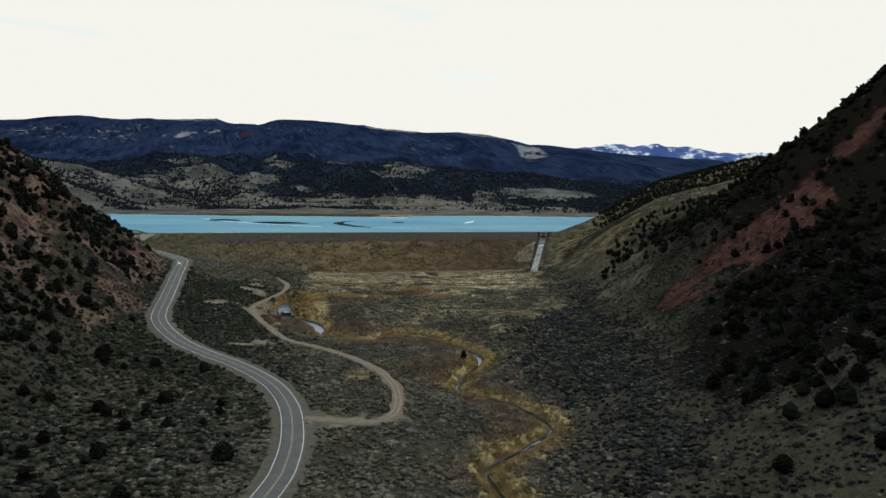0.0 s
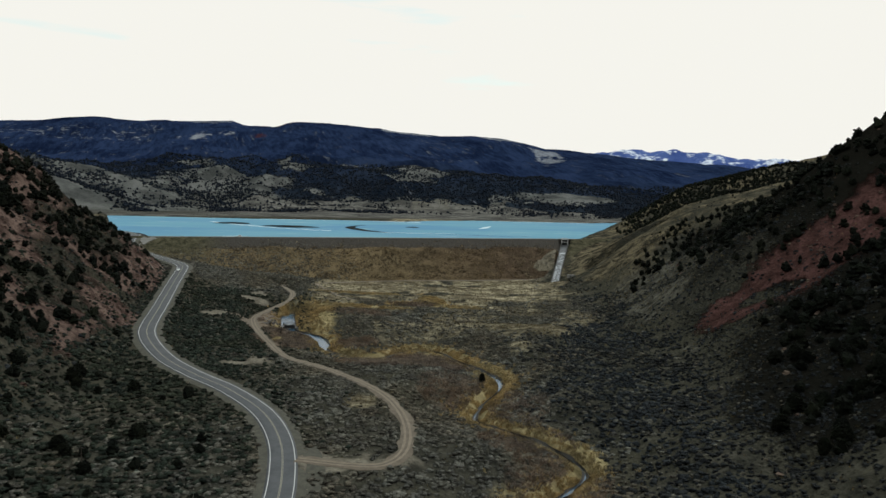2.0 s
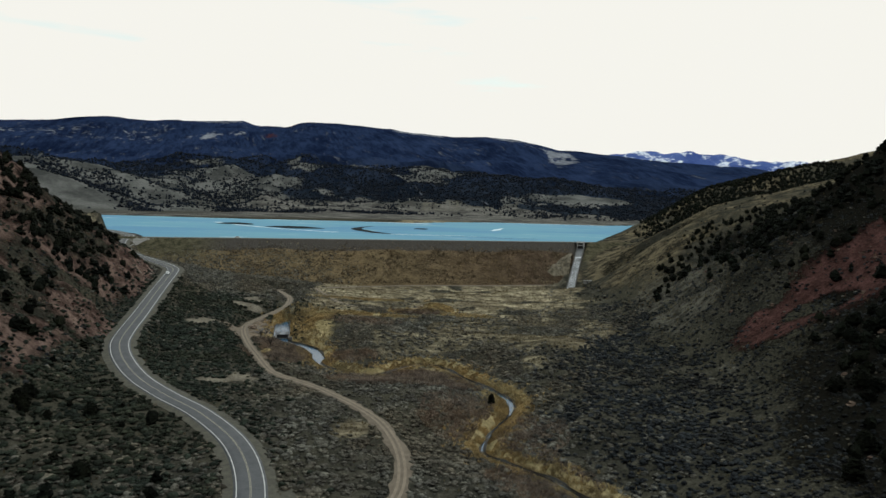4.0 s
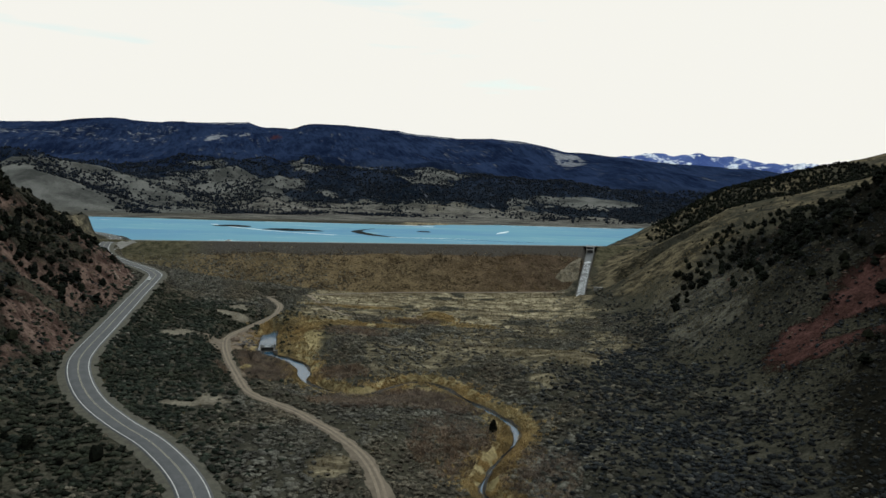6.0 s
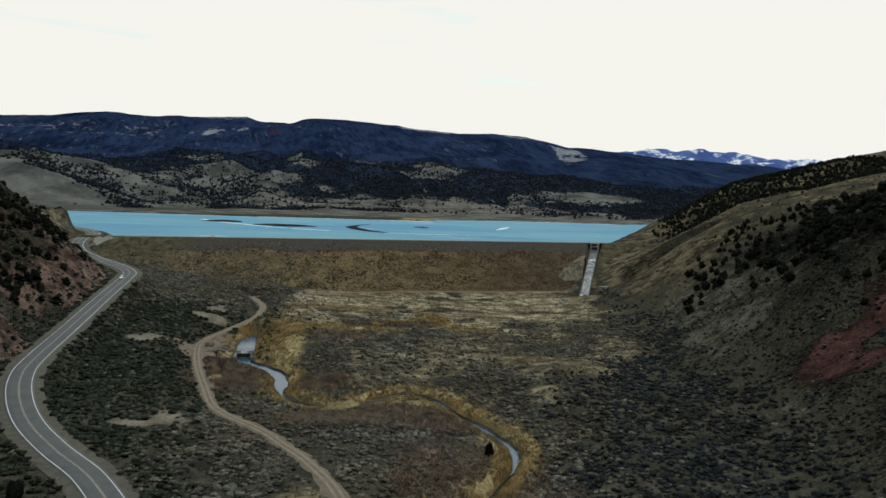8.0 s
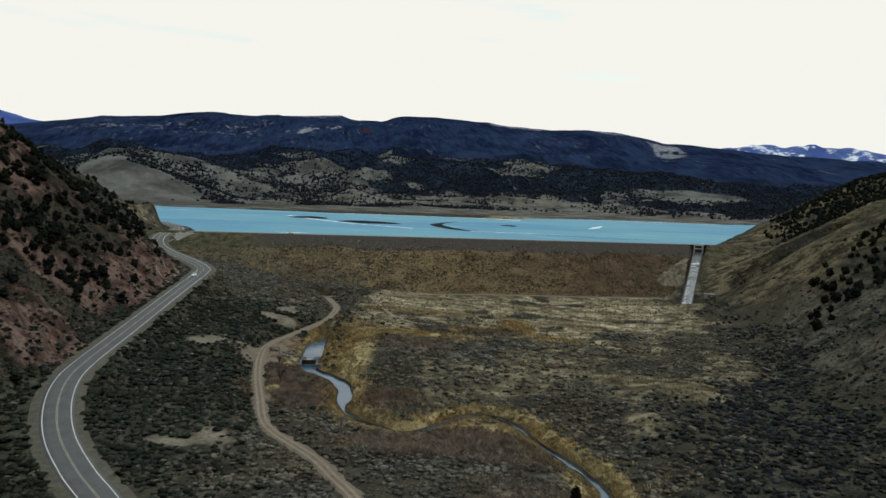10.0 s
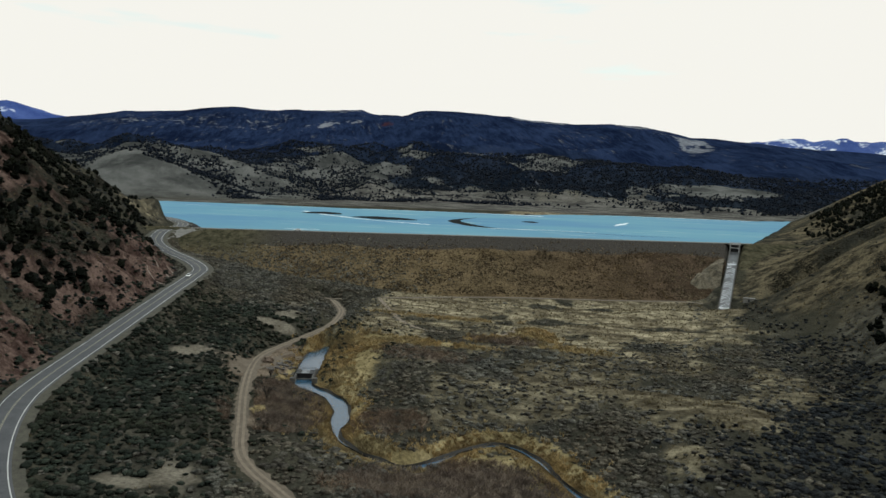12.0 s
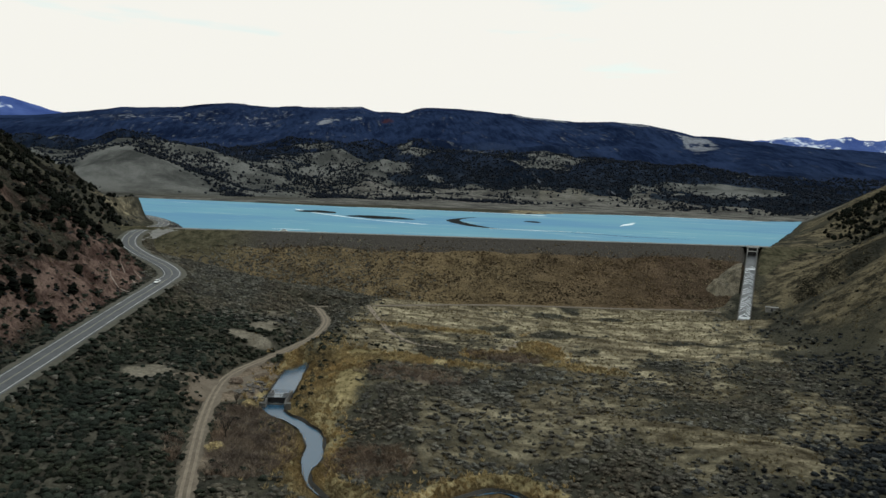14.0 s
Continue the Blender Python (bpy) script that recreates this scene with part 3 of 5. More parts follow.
def zones(x, y):
    left, _ = near_line(x, y, LEFT_TOE)
    right, _ = near_line(x, y, RIGHT_TOE)
    right = -right
    dc, _ = near_line(x, y, CREEK[::4])
    dc = np.abs(dc)
    n1, n2 = fbm(x, y, 45, 4), fbm(x + 500, y, 22, 3)
    red = sm(-1, 5, left) * (1 - sm(14, 36, left + 16 * (n2 - .5))) * sm(415, 455, y) * (1 - sm(520, 560, y)) * sm(.30, .45, n2 + .15)
    red = np.maximum(red, np.clip(1.3 * blob(x, y, -172, 374, 15, 22, 12), 0, 1) * sm(.2, .4, n2))
    red = np.maximum(red, (.34 + .45 * sm(0.46, 0.60, n1)) * sm(2, 14, left) * (1 - sm(540, 600, y)) * sm(250, 290, y) * (1 - sm(95, 140, left)))
    red = np.maximum(red, np.clip(blob(x, y, 126, 364, 14, 14) + 1.1 * blob(x, y, 146, 360, 20, 24, 10) + blob(x, y, 172, 360, 20, 24) + blob(x, y, 196, 368, 18, 20) + .8 * blob(x, y, 232, 391, 28, 12, 20), 0, 1) * sm(0.20, 0.38, n2))
    tan = (0.38 + 0.38 * sm(.40, .56, n1)) * sm(-4, 10, right) * sm(528, 565, y - .12 * right)
    tan = np.maximum(tan, (.16 + 0.46 * sm(.40, .56, n1)) * sm(-14, 8, right) * (1 - sm(36, 56, right)) * sm(370, 430, y) * (1 - sm(560, 600, y)))
    tan = np.maximum(tan, (.34 + .45 * sm(.42, .58, n1) + .5 * sm(515, 550, y)) * sm(450, 510, y) * sm(0.2, 0.42, n2) * (1 - sm(-20, 0, left)) * sm(-125, -95, x) * (1 - sm(35, 100, x + 60 * (n1 - .5))))
    tan = np.maximum(tan, (.95 * blob(x, y, 111, 444, 13, 20) + .9 * blob(x, y, 124, 428, 8, 14) + .8 * blob(x, y, 106, 398, 7, 12) + .8 * blob(x, y, 105, 346, 5, 13)) * sm(.3, .46, n2))
    tan = np.maximum(tan, 1.1 * blob(x, y, 113, 715, 7, 32, -18) * sm(0, 5, right))
    tan = np.maximum(tan, sm(0.58, 0.70, n2) * 0.6 * sm(-60, -20, x) * sm(380, 430, y))
    tan = np.maximum(tan, 0.55 * sm(.46, .60, n2) * sm(-100, -80, x) * (1 - sm(45, 80, x)) * sm(360, 410, y))
    tan = np.maximum(tan, 0.34 * sm(0.50, 0.62, fbm(x + 90, y, 30, 3)) * sm(5, 30, left))
    tan = np.maximum(tan, (.05 + .25 * sm(.44, .58, n2)) * sm(6, 22, right) * (1 - sm(185, 205, y)))
    tan = np.maximum(tan, 1.2 * blob(x, y, 36, 432, 20, 11) + 1.0 * blob(x, y, 53, 419, 13, 10) + .8 * blob(x, y, 33, 388, 8, 14) + 1.1 * blob(x, y, 36, 578, 40, 8, 24) + 1.1 * blob(x, y, 78, 590, 11, 10) + .9 * blob(x, y, 74, 546, 16, 6) + blob(x, y, 10, 444, 16, 7) + .8 * blob(x, y, 10, 543, 14, 6) + blob(x, y, -36, 289, 7, 9) + 0.5 * blob(x, y, -340, 676, 22, 34))
    reed = (1 - sm(4.5, 9.5, dc + 8 * (n2 - 0.5))) * (1 - sm(485, 500, y)) * sm(150, 180, y)
    reed = np.maximum(reed, (blob(x, y, -18, 381, 17, 6) + blob(x, y, -78, 402, 5, 10) + .9 * blob(x, y, 4, 350, 9, 9)) * sm(.3, .45, n2))
    reed = np.maximum(reed, (blob(x, y, 24, 216, 14, 18) + .7 * blob(x, y, 24, 190, 12, 12)) * sm(.35, .5, n2))
    reed = np.maximum(reed, np.clip(blob(x, y, -84, 455, 10, 34, 10) + blob(x, y, -72, 487, 34, 6, 5) + 1.3 * blob(x, y, -18, 517, 10, 9) + 1.0 * blob(x, y, -44, 505, 16, 5, 15) + .8 * blob(x, y, -60, 540, 40, 4, 6) + .7 * blob(x, y, 0, 500, 16, 5, -10), 0, 1) * sm(.3, .5, n2))
    dt, _ = near_line(x, y, TRACK[::4])
    pale = 0.3 * (1 - sm(2.0, 4.5, np.abs(dt) + 5 * (n2 - .5)))
    pale = pale + 1.3 * blob(x, y, -89, 337, 7, 9, 30) + 0.8 * blob(x, y, -99, 331, 8, 3) + 1.3 * blob(x, y, -140, 429, 6, 8) + 1.3 * blob(x, y, -136, 503, 8, 8) + 1.3 * blob(x, y, -134, 486, 9, 5) + blob(x, y, -142, 522, 6, 5) + 1.2 * blob(x, y, -41, 230, 6, 8) + .9 * blob(x, y, -31, 227, 9, 5)
    pale = np.maximum(pale, .8 * blob(x, y, -22, 232, 14, 7)) * (.55 + .75 * sm(.36, .56, fbm(x, y, 6, 3)))
    r, az = np.hypot(x, y - 200), np.degrees(np.arctan2(x, y - 200))
    n3, n4 = fbm(x, y, 260, 5), fbm(x, y, 120, 4)
    lim = 1410 + 230 * sm(6, -4, az) + 120 * sm(-10, -24, az)
    forest = sm(-90, 130, r - lim + 420 * (n3 - 0.5))
    forest = np.maximum(forest, .9 * sm(-19, -14, az) * sm(1520, 1660, r + 260 * (n4 - .5)))
    gaps = sm(0.60, 0.68, n4) * (1 - sm(1900, 2500, r)) * 0.8
    gaps = np.maximum(gaps, 1.5 * blob(x, y, 275, 1890, 130, 62))
    gaps = np.maximum(gaps, 1.2 * blob(x, y, -760, 1275, 130, 120) + 0.9 * sm(.52, .63, n4) * sm(-8, -18, az) * (1 - sm(1700, 2300, r)))
    cliffs = 0.5 * sm(.50, .62, fbm(x, y * .6, 130, 4)) * np.exp(-((r - 3250) / 330) ** 2) * sm(-11, -15, az) + 0.35 * sm(.55, .66, n4) * sm(-22, -28, az) * np.exp(-((r - 2500) / 500) ** 2)
    cliffs = np.maximum(cliffs, 0.9 * np.exp(-((az + 21.6) / .9) ** 2 - ((r - 3090) / 110) ** 2) + 0.75 * np.exp(-((az + 19.3) / .8) ** 2 - ((r - 3130) / 80) ** 2) + 0.5 * sm(.48, .6, n4) * sm(-23, -26, az) * np.exp(-((r - 3150) / 230) ** 2) + 0.35 * sm(3500, 3680, r) * sm(.5, .6, n4) + .75 * sm(3600, 3680, r) * (sm(-23.2, -22.4, az) * (1 - sm(-19, -18.4, az)) + sm(-7, -6.2, az) * (1 - sm(-3, -2, az)) + sm(1.4, 2.2, az) * (1 - sm(5.2, 5.9, az))) + 1.0 * blob(x, y, 412, 3250, 75, 230, -5) * (.35 + .65 * sm(.42, .56, fbm(x, y * .4, 55, 4))) + .6 * blob(x, y, 330, 3420, 110, 60))
    rust = 0.8 * np.exp(-((az + 16.9) / 0.7) ** 2 - ((r - 3150) / 75) ** 2)
    forest = np.clip(forest - gaps, 0, 1)
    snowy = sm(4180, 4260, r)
    shore = sm(1000, 1040, r) * (1 - sm(1440, 1680, r + 420 * (n3 - .5))) * (1 - sm(20, 60, right)) * (1 - sm(200, 240, left - 600)) * (1 - sm(-20, -26, az) * sm(1080, 1180, r))
    land = sm(1080, 1300, r)
    far_off = sm(900, 1100, r)
    # dark litter under the stands; the x > 46 term tones down open floor
    duff_shade = np.clip(blob(x, y, 138, 258, 42, 30, 12) * 1.4, 0, 1) + .20 * sm(46, 70, x) * (1 - sm(400, 450, y)) + .45 * sm(4, 34, right) * (1 - sm(290, 350, y)) * sm(190, 215, y) + 0.75 * sm(38, 66, right) * sm(.50, .62, n1) * (1 - sm(520, 570, y)) + .45 * sm(46, 80, right) * sm(290, 330, y) * (1 - sm(440, 500, y)) + 0.6 * sm(5, 40, left) * sm(.55, .66, fbm(x - 300, y, 30, 3)) * sm(360, 420, y)
    # spur gully: dark scrub, and its shaded facet painted in the same tone
    duff_shade = duff_shade + .52 * np.exp(-(((y - 650 - .25 * (x - 99)) / 26) ** 2)) * sm(6, 24, right) * (1 - sm(90, 130, right)) * (.55 + .45 * sm(.40, .54, n2))
    duff_shade = duff_shade + .34 * sm(2, 26, right) * sm(280, 310, y) * (1 - sm(440, 500, y)) * (.6 + .6 * sm(.44, .58, n2))
    duff_shade = duff_shade + .26 * sm(380, 430, y) * sm(8, 30, left) * (1 - far_off)
    # third channel is distance, which drives the painted haze of the forest
    crags_haze = np.stack([np.clip(cliffs, 0, 1), rust, sm(1500, 2500, r)], 1)
    thick = np.max([blob(x, y, cx, cy, rx, ry) for cx, cy, rx, ry, _ in WILLOWS + [(-116, 447, 12, 30, 0)]], axis=0) * sm(.25, .45, n2)
    more = np.stack([np.clip(duff_shade, 0, 1), shore, land * (1 - shore), np.clip(1.2 * thick, 0, 1)], 1)
    return np.stack([red, np.clip(tan, 0, 1), reed], 1), np.stack([forest, snowy, np.clip(pale, 0, 1)], 1), more, crags_haze


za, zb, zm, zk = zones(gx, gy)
for nm, za_ in (("zone", za), ("far", zb), ("more", zm), ("crags_haze", zk)):
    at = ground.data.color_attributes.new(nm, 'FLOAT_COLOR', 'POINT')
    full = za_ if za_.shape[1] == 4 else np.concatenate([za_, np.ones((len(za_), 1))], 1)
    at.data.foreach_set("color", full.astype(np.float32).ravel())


def on_ground(x, y):
    """Height of the ground mesh at many points."""
    i = np.clip(np.searchsorted(GX, x) - 1, 0, len(GX) - 2)
    j = np.clip(np.searchsorted(GY, y) - 1, 0, len(GY) - 2)
    u, v = (x - GX[i]) / (GX[i + 1] - GX[i]), (y - GY[j]) / (GY[j + 1] - GY[j])
    g = gz.reshape(len(GY), len(GX))
    return (g[j, i] * (1 - u) + g[j, i + 1] * u) * (1 - v) + (g[j + 1, i] * (1 - u) + g[j + 1, i + 1] * u) * v


# ---------------------------------------------------------------- dam, lake, creek water


def ice_material():
    n = Nodes("lake_ice", 0.8, spec=0.06)
    a, b = n.noise(0.004, 6, 0.6, (1, 2.2, 1)), n.noise(0.02, 5, 0.6, (0.5, 2.5, 1))
    c = n.mix(n.ramp(a, 0.35, 0.62), (0.165, 0.41, 0.63), (0.225, 0.51, 0.65))
    c = n.mix(n.ramp(b, 0.57, 0.68), c, (0.36, 0.62, 0.70))
    c = n.mix(n.ramp(n.noise(0.03, 6, 0.65, (0.22, 1.6, 1)), 0.63, 0.70), c, (0.62, 0.86, 0.92))
    return n.done(c)


bm = bmesh.new()
vs = [bm.verts.new((x, y, LAKE_Z)) for x, y in LAKE]
face = bm.faces.new(vs)
if face.normal.z < 0:
    bmesh.ops.reverse_faces(bm, faces=[face])
bmesh.ops.triangulate(bm, faces=bm.faces[:])
me = bpy.data.meshes.new("lake")
bm.to_mesh(me)
bm.free()
me.materials.append(ice_material())
lake = tagged(new("lake", me), "frozen turquoise reservoir with pale pressure cracks", "lake", kind="structure")



def dam_material():
    n = Nodes("dam_fill", 1.0, spec=0.0)
    mid, fine = n.noise(0.06, 4), n.noise(0.8, 4, 0.7)
    z = n.zone("band")
    ochre = n.mix(n.ramp(mid, 0.35, 0.65), (0.185, 0.136, 0.074), (0.325, 0.240, 0.132))
    russet = n.mix(n.ramp(mid, 0.35, 0.65), (0.092, 0.064, 0.043), (0.175, 0.120, 0.080))
    c = n.mix(z[2], ochre, russet)
    courses = n.ramp(n.noise(0.9, 5, 0.65, (0.25, 0.25, 1.6)), 0.40, 0.62)
    c = n.mix(n.maths('MULTIPLY', courses, 0.6), c, n.mix(1.0, c, (0.45, 0.45, 0.47), 'MULTIPLY'))
    c = n.mix(n.maths('MULTIPLY', n.ramp(fine, 0.45, 0.75), 0.7), c, n.mix(z[2], (0.330, 0.250, 0.145), (0.215, 0.155, 0.105)))
    c = n.mix(n.ramp(n.maths('ADD', z[0], n.maths('MULTIPLY', n.maths('SUBTRACT', mid, 0.5), 0.5)), 0.35, 0.65), c, n.mix(n.ramp(fine, .3, .7), (0.075, 0.068, 0.06), (0.125, 0.112, 0.098)))
    c = n.mix(z[1], c, n.mix(n.ramp(n.noise(0.22, 5, 0.7), .36, .64), (0.060, 0.058, 0.036), (0.165, 0.146, 0.092)))
    n.bump(fine, 1.0, 0.8)
    return n.done(c)


AX = (CREST_R - CREST_L) / np.linalg.norm(CREST_R - CREST_L)
DN = np.array((AX[1], -AX[0]))          # downstream
DAM_LEN = float(np.linalg.norm(CREST_R - CREST_L))


ws = np.concatenate([[-24, -14, -4.2, -4, 0, 4, 4.4], np.arange(6, 92, 2.0)])
ss = np.arange(-40, DAM_LEN + 30.1, 2.5)
S, W = np.meshgrid(ss, ws)
S, W = S.ravel(), W.ravel()
P = CREST_L[None] + AX[None] * S[:, None] + DN[None] * W[:, None]
Z = CREST_Z - np.maximum(np.maximum(W - 4, 0) * 0.41, np.maximum(-W - 4, 0) * 0.5) + 0.9 * (fbm(P[:, 0], P[:, 1], 7, 3) - 0.5) * sm(4, 9, W)
dch, ach = near_line(P[:, 0], P[:, 1], CHUTE)
zch = np.interp(ach, np.arange(len(CHUTE)), CHUTE[:, 2])
k = 1 - sm(3.6, 6.2, np.abs(dch))
Z = np.where((S > 300) & (W > -3), Z * (1 - k) + np.minimum(Z, zch - 1.2) * k, Z)
dam = new("dam", mesh_from("dam", np.column_stack([P, Z]), grid_faces(len(ss), len(ws))[:, ::-1], dam_material(), True))
tagged(dam, "long brown earth embankment dam with gravel crest", "dam", kind="structure")
at = dam.data.color_attributes.new("band", 'FLOAT_COLOR', 'POINT')
band = np.stack([1 - sm(17, 27, W + 8 * fbm(P[:, 0], P[:, 1], 20, 2) - 4), np.maximum((1 - sm(35, 75, S)) * (1 - sm(20, 60, W)), sm(3, 6, S - 384 + (W - 7.2) * .53)), sm(150, 330, S + 60 * (fbm(P[:, 0], P[:, 1], 30, 3) - .5)), W * 0 + 1], 1)
at.data.foreach_set("color", band.astype(np.float32).ravel())

water = Nodes("creek_water", 0.20, spec=0.5)
water.bump(water.noise(1.5, 3), 0.15, 0.05)
M_WATER = water.done((0.050, 0.130, 0.215))
wl = CREEK.copy()
low = .40 + .60 * sm(300, 345, wl[:, 1]) * (1 - .65 * sm(352, 364, wl[:, 1]) * sm(-60, -54, wl[:, 0]))
hw = 1.4 * sm(430, 436, wl[:, 1]) + 0.05 + low * 0.75 * sm(.25, .8, fbm(wl[:, 0], wl[:, 1], 7, 2)) + 2.1 * sm(386, 404, wl[:, 1]) * (1 - sm(-66, -56, wl[:, 0])) + .9 * blob(wl[:, 0], wl[:, 1], 18, 342, 9, 11) + .8 * blob(wl[:, 0], wl[:, 1], 9, 366, 11, 13) + .5 * blob(wl[:, 0], wl[:, 1], -12, 395, 8, 8) + 1.0 * blob(wl[:, 0], wl[:, 1], -38, 377, 6, 6) + .4 * blob(wl[:, 0], wl[:, 1], 31, 229, 8, 8)
creek = tagged(new("creek", ribbon("creek", wl, [-hw, hw], [0, 0], M_WATER)), "narrow meandering creek with pale still water", "creek", kind="structure")

# dark strips beside the water: shade under the cut bank, put into colour
M_BANKSHADE = plain("bank_shade", (0.016, 0.014, 0.011), (0.045, 0.038, 0.028), .6, .7, .5, 0, .3)
for side in (-1, 1):
    near_edge, rim = hw - .1, hw + .12 + (.95 if side < 0 else .6) * sm(.38, .66, fbm(wl[:, 0] + 70 * side, wl[:, 1], 6, 2))
    tagged(new("creek_bank", ribbon("creek_bank", wl, [-rim, -near_edge] if side < 0 else [near_edge, rim], [.75, -.03] if side < 0 else [-.03, .45], M_BANKSHADE)), "dark strip painted as shade under the creek bank", "creek bank", kind="structure")

# ---------------------------------------------------------------- roads
road = tagged(new("road", ribbon("road", ROAD, [-4.3, -4.25, -2, 0, 2, 4.25, 4.3], [-.2, 0, .04, .08, .04, 0, -.2], M_ASPHALT)), "grey two-lane asphalt road winding through the valley", "road", kind="structure")
for nm, a0, a1 in (("shoulder_left", -6.9, -4.2), ("shoulder_right", 4.2, 6.9)):
    tagged(new("road_shoulder", ribbon(nm, ROAD, [a0, a1], [-.22, -.04] if a0 < 0 else [-.04, -.22], M_GRAVEL)), "strip of pale gravel beside the asphalt", "road shoulder", kind="structure")
for o, m, lb in ((-3.5, M_WHITE, "white edge line painted on asphalt"), (3.5, M_WHITE, "white edge line painted on asphalt"), (-.16, M_YELLOW, "yellow centre line painted on asphalt"), (.16, M_YELLOW, "yellow centre line painted on asphalt")):
    wd = 0.13 if m is M_WHITE else 0.08
    tagged(new("road_line", ribbon("road_line", ROAD, [o - wd, o + wd], [.075 - abs(o) * .011 + .012] * 2, m)), lb, "road marking", kind="structure")
wob, wob2 = [3.4 * (fbm(TRACK[:, 0] + q, TRACK[:, 1], 7, 3) - 0.5) for q in (0, 50)]
tagged(new("dirt_road", ribbon("dirt_road", TRACK, [-2.6 + wob, -1.4, 1.4, 2.6 + wob2], [-.16, .02, .02, -.16], M_DIRT)), "brown dirt track with two wheel ruts", "dirt road", kind="structure")
tagged(new("dirt_road", ribbon("dirt_road", TOE_TRACK, [-2, 2], [0, 0], M_DIRT)), "brown dirt track along the foot of the dam", "dirt road", kind="structure")

# ---------------------------------------------------------------- plants
rs = np.random.RandomState(11)


def clear_of(x, y, d_road=6.6, d_track=2.7, d_creek=6):
    ok = np.abs(near_line(x, y, ROAD[::3])[0]) > d_road
    ok &= np.abs(near_line(x, y, TRACK[::3])[0]) > d_track
    ok &= np.abs(near_line(x, y, TOE_TRACK[::3])[0]) > 3
    ok &= np.abs(near_line(x, y, CHUTE)[0]) > 7
    ok &= np.abs(near_line(x, y, CREEK[::3])[0]) > d_creek
    w = (x - CREST_L[0]) * DN[0] + (y - CREST_L[1]) * DN[1]
    along = (x - CREST_L[0]) * AX[0] + (y - CREST_L[1]) * AX[1]
    dam_z = CREST_Z - np.maximum(w - 4, 0) * .41
    return ok & ((w > 76) | (x > 118) | (y < 540) | (along < -6) | ((along < 190) & (w > 10) & (on_ground(x, y) > dam_z + .2)))


def seat(x, y, sink=0.0):
    return np.stack([x, y, on_ground(x, y) - sink], 1)


shrubs = [shrub_template(rs) for i in range(14)]


def mop_template(rs):
    """A rounded, lumpy bush: a leafy mound with a ragged crown."""
    return dome_template(rs, ((.92, 0.0), (rs.uniform(.78, .98), rs.uniform(.40, .56))), 5, rs.uniform(.72, 1.0), .36)


mops = [mop_template(rs) for i in range(16)]
x, y = points_in(rs, 168000, -260, 190, 130, 650)
left, right = near_line(x, y, LEFT_TOE)[0], -near_line(x, y, RIGHT_TOE)[0]
za, zb, zm, zk = zones(x, y)
patchy = .50 + .60 * sm(.36, .56, fbm(x + 40, y, 9, 3))
thicket = np.max([blob(x, y, cx, cy, rx, ry) for cx, cy, rx, ry, _ in WILLOWS[:4] + [(-116, 447, 12, 30, 0)]], axis=0)
keep = clear_of(x, y) & (rs.rand(len(x)) > 1.3 * thicket) & (rs.rand(len(x)) < patchy * np.clip(1 - 1.12 * za[:, 1] - 0.9 * za[:, 2] - 1.3 * zb[:, 2] - 0.75 * za[:, 0], 0, 1) * (1 - 0.6 * sm(0, 25, left)) * (1 - .80 * sm(500, 540, y) * sm(-125, -105, x))) & (left < 60) & (right < 90) & (rs.rand(len(x)) > .88 * sm(-2, 16, right) * sm(525, 565, y)) & (rs.rand(len(x)) > .3 * sm(-5, 15, right) * (1 - sm(300, 380, y)) + .35 * sm(0, 12, right) * sm(300, 380, y))
x, y = x[keep], y[keep]
sz = rs.uniform(.32, 1.0, len(x)) ** 1.7 * 1.3 * (1 - .3 * sm(0, 15, -near_line(x, y, RIGHT_TOE)[0])) * (0.8 + 0.5 * fbm(x, y, 25, 2))
M_GREASE = leafy("greasewood", (0.028, 0.038, 0.029), (0.096, 0.116, 0.089), (0.052, 0.066, 0.050))
# inner shrub faces take a darker copy of the foliage, as painted shade
M_INSHADE = leafy("brush_core_shade", (0.022, 0.026, 0.021), (0.056, 0.062, 0.050), (0.034, 0.039, 0.031))
wav = 26 * (fbm(x, y, 40, 3) - .5) + rs.normal(0, 9, len(x))
lot = rs.rand(len(x)) < .9
mixed = rs.rand(len(x)) < .6
green = ((x + wav < -62) & (y + wav < 300)) & mixed | (((x + wav < -84 + .04 * (y - 300)) & (y > 262) & (y + wav < 505)) | (near_line(x, y, LEFT_TOE)[0] > 4)) & lot
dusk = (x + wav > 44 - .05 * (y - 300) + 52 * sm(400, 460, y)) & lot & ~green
# right-hand sagebrush: greyer, and darkened to stand in for the slope's shade
M_DUSK = leafy("shade_toned_sagebrush", (0.030, 0.035, 0.040), (0.094, 0.105, 0.114), (0.052, 0.060, 0.065))
tagged(new("greasewood", scatter("greasewood", mops, seat(x[green], y[green]), sz[green] * 1.1, M_GREASE, rs.uniform(.65, 1.1, green.sum()), 3, 0, True)), "grey-green greasewood brush between road and creek", "brush", kind="stuff")
tagged(new("shade_toned_brush", scatter("shade_toned_brush", mops, seat(x[dusk], y[dusk]), sz[dusk], M_DUSK, rs.uniform(.6, 1.05, dusk.sum()), 5, 0, True)), "grey sagebrush toned darker for shade along the slope foot", "brush", kind="stuff")
rest = ~(green | dusk)
x, y, sz = x[rest], y[rest], sz[rest]
sage = new("sagebrush", scatter("sagebrush", mops, seat(x, y), sz, M_SAGE, rs.uniform(.5, .9, len(x)), 1, 0, True))
tagged(sage, "grey-green sagebrush scattered over the valley floor", "sagebrush", kind="stuff")

# brush on down the valley
x, y = points_in(rs, 3000, -200, 110, 0, 135)
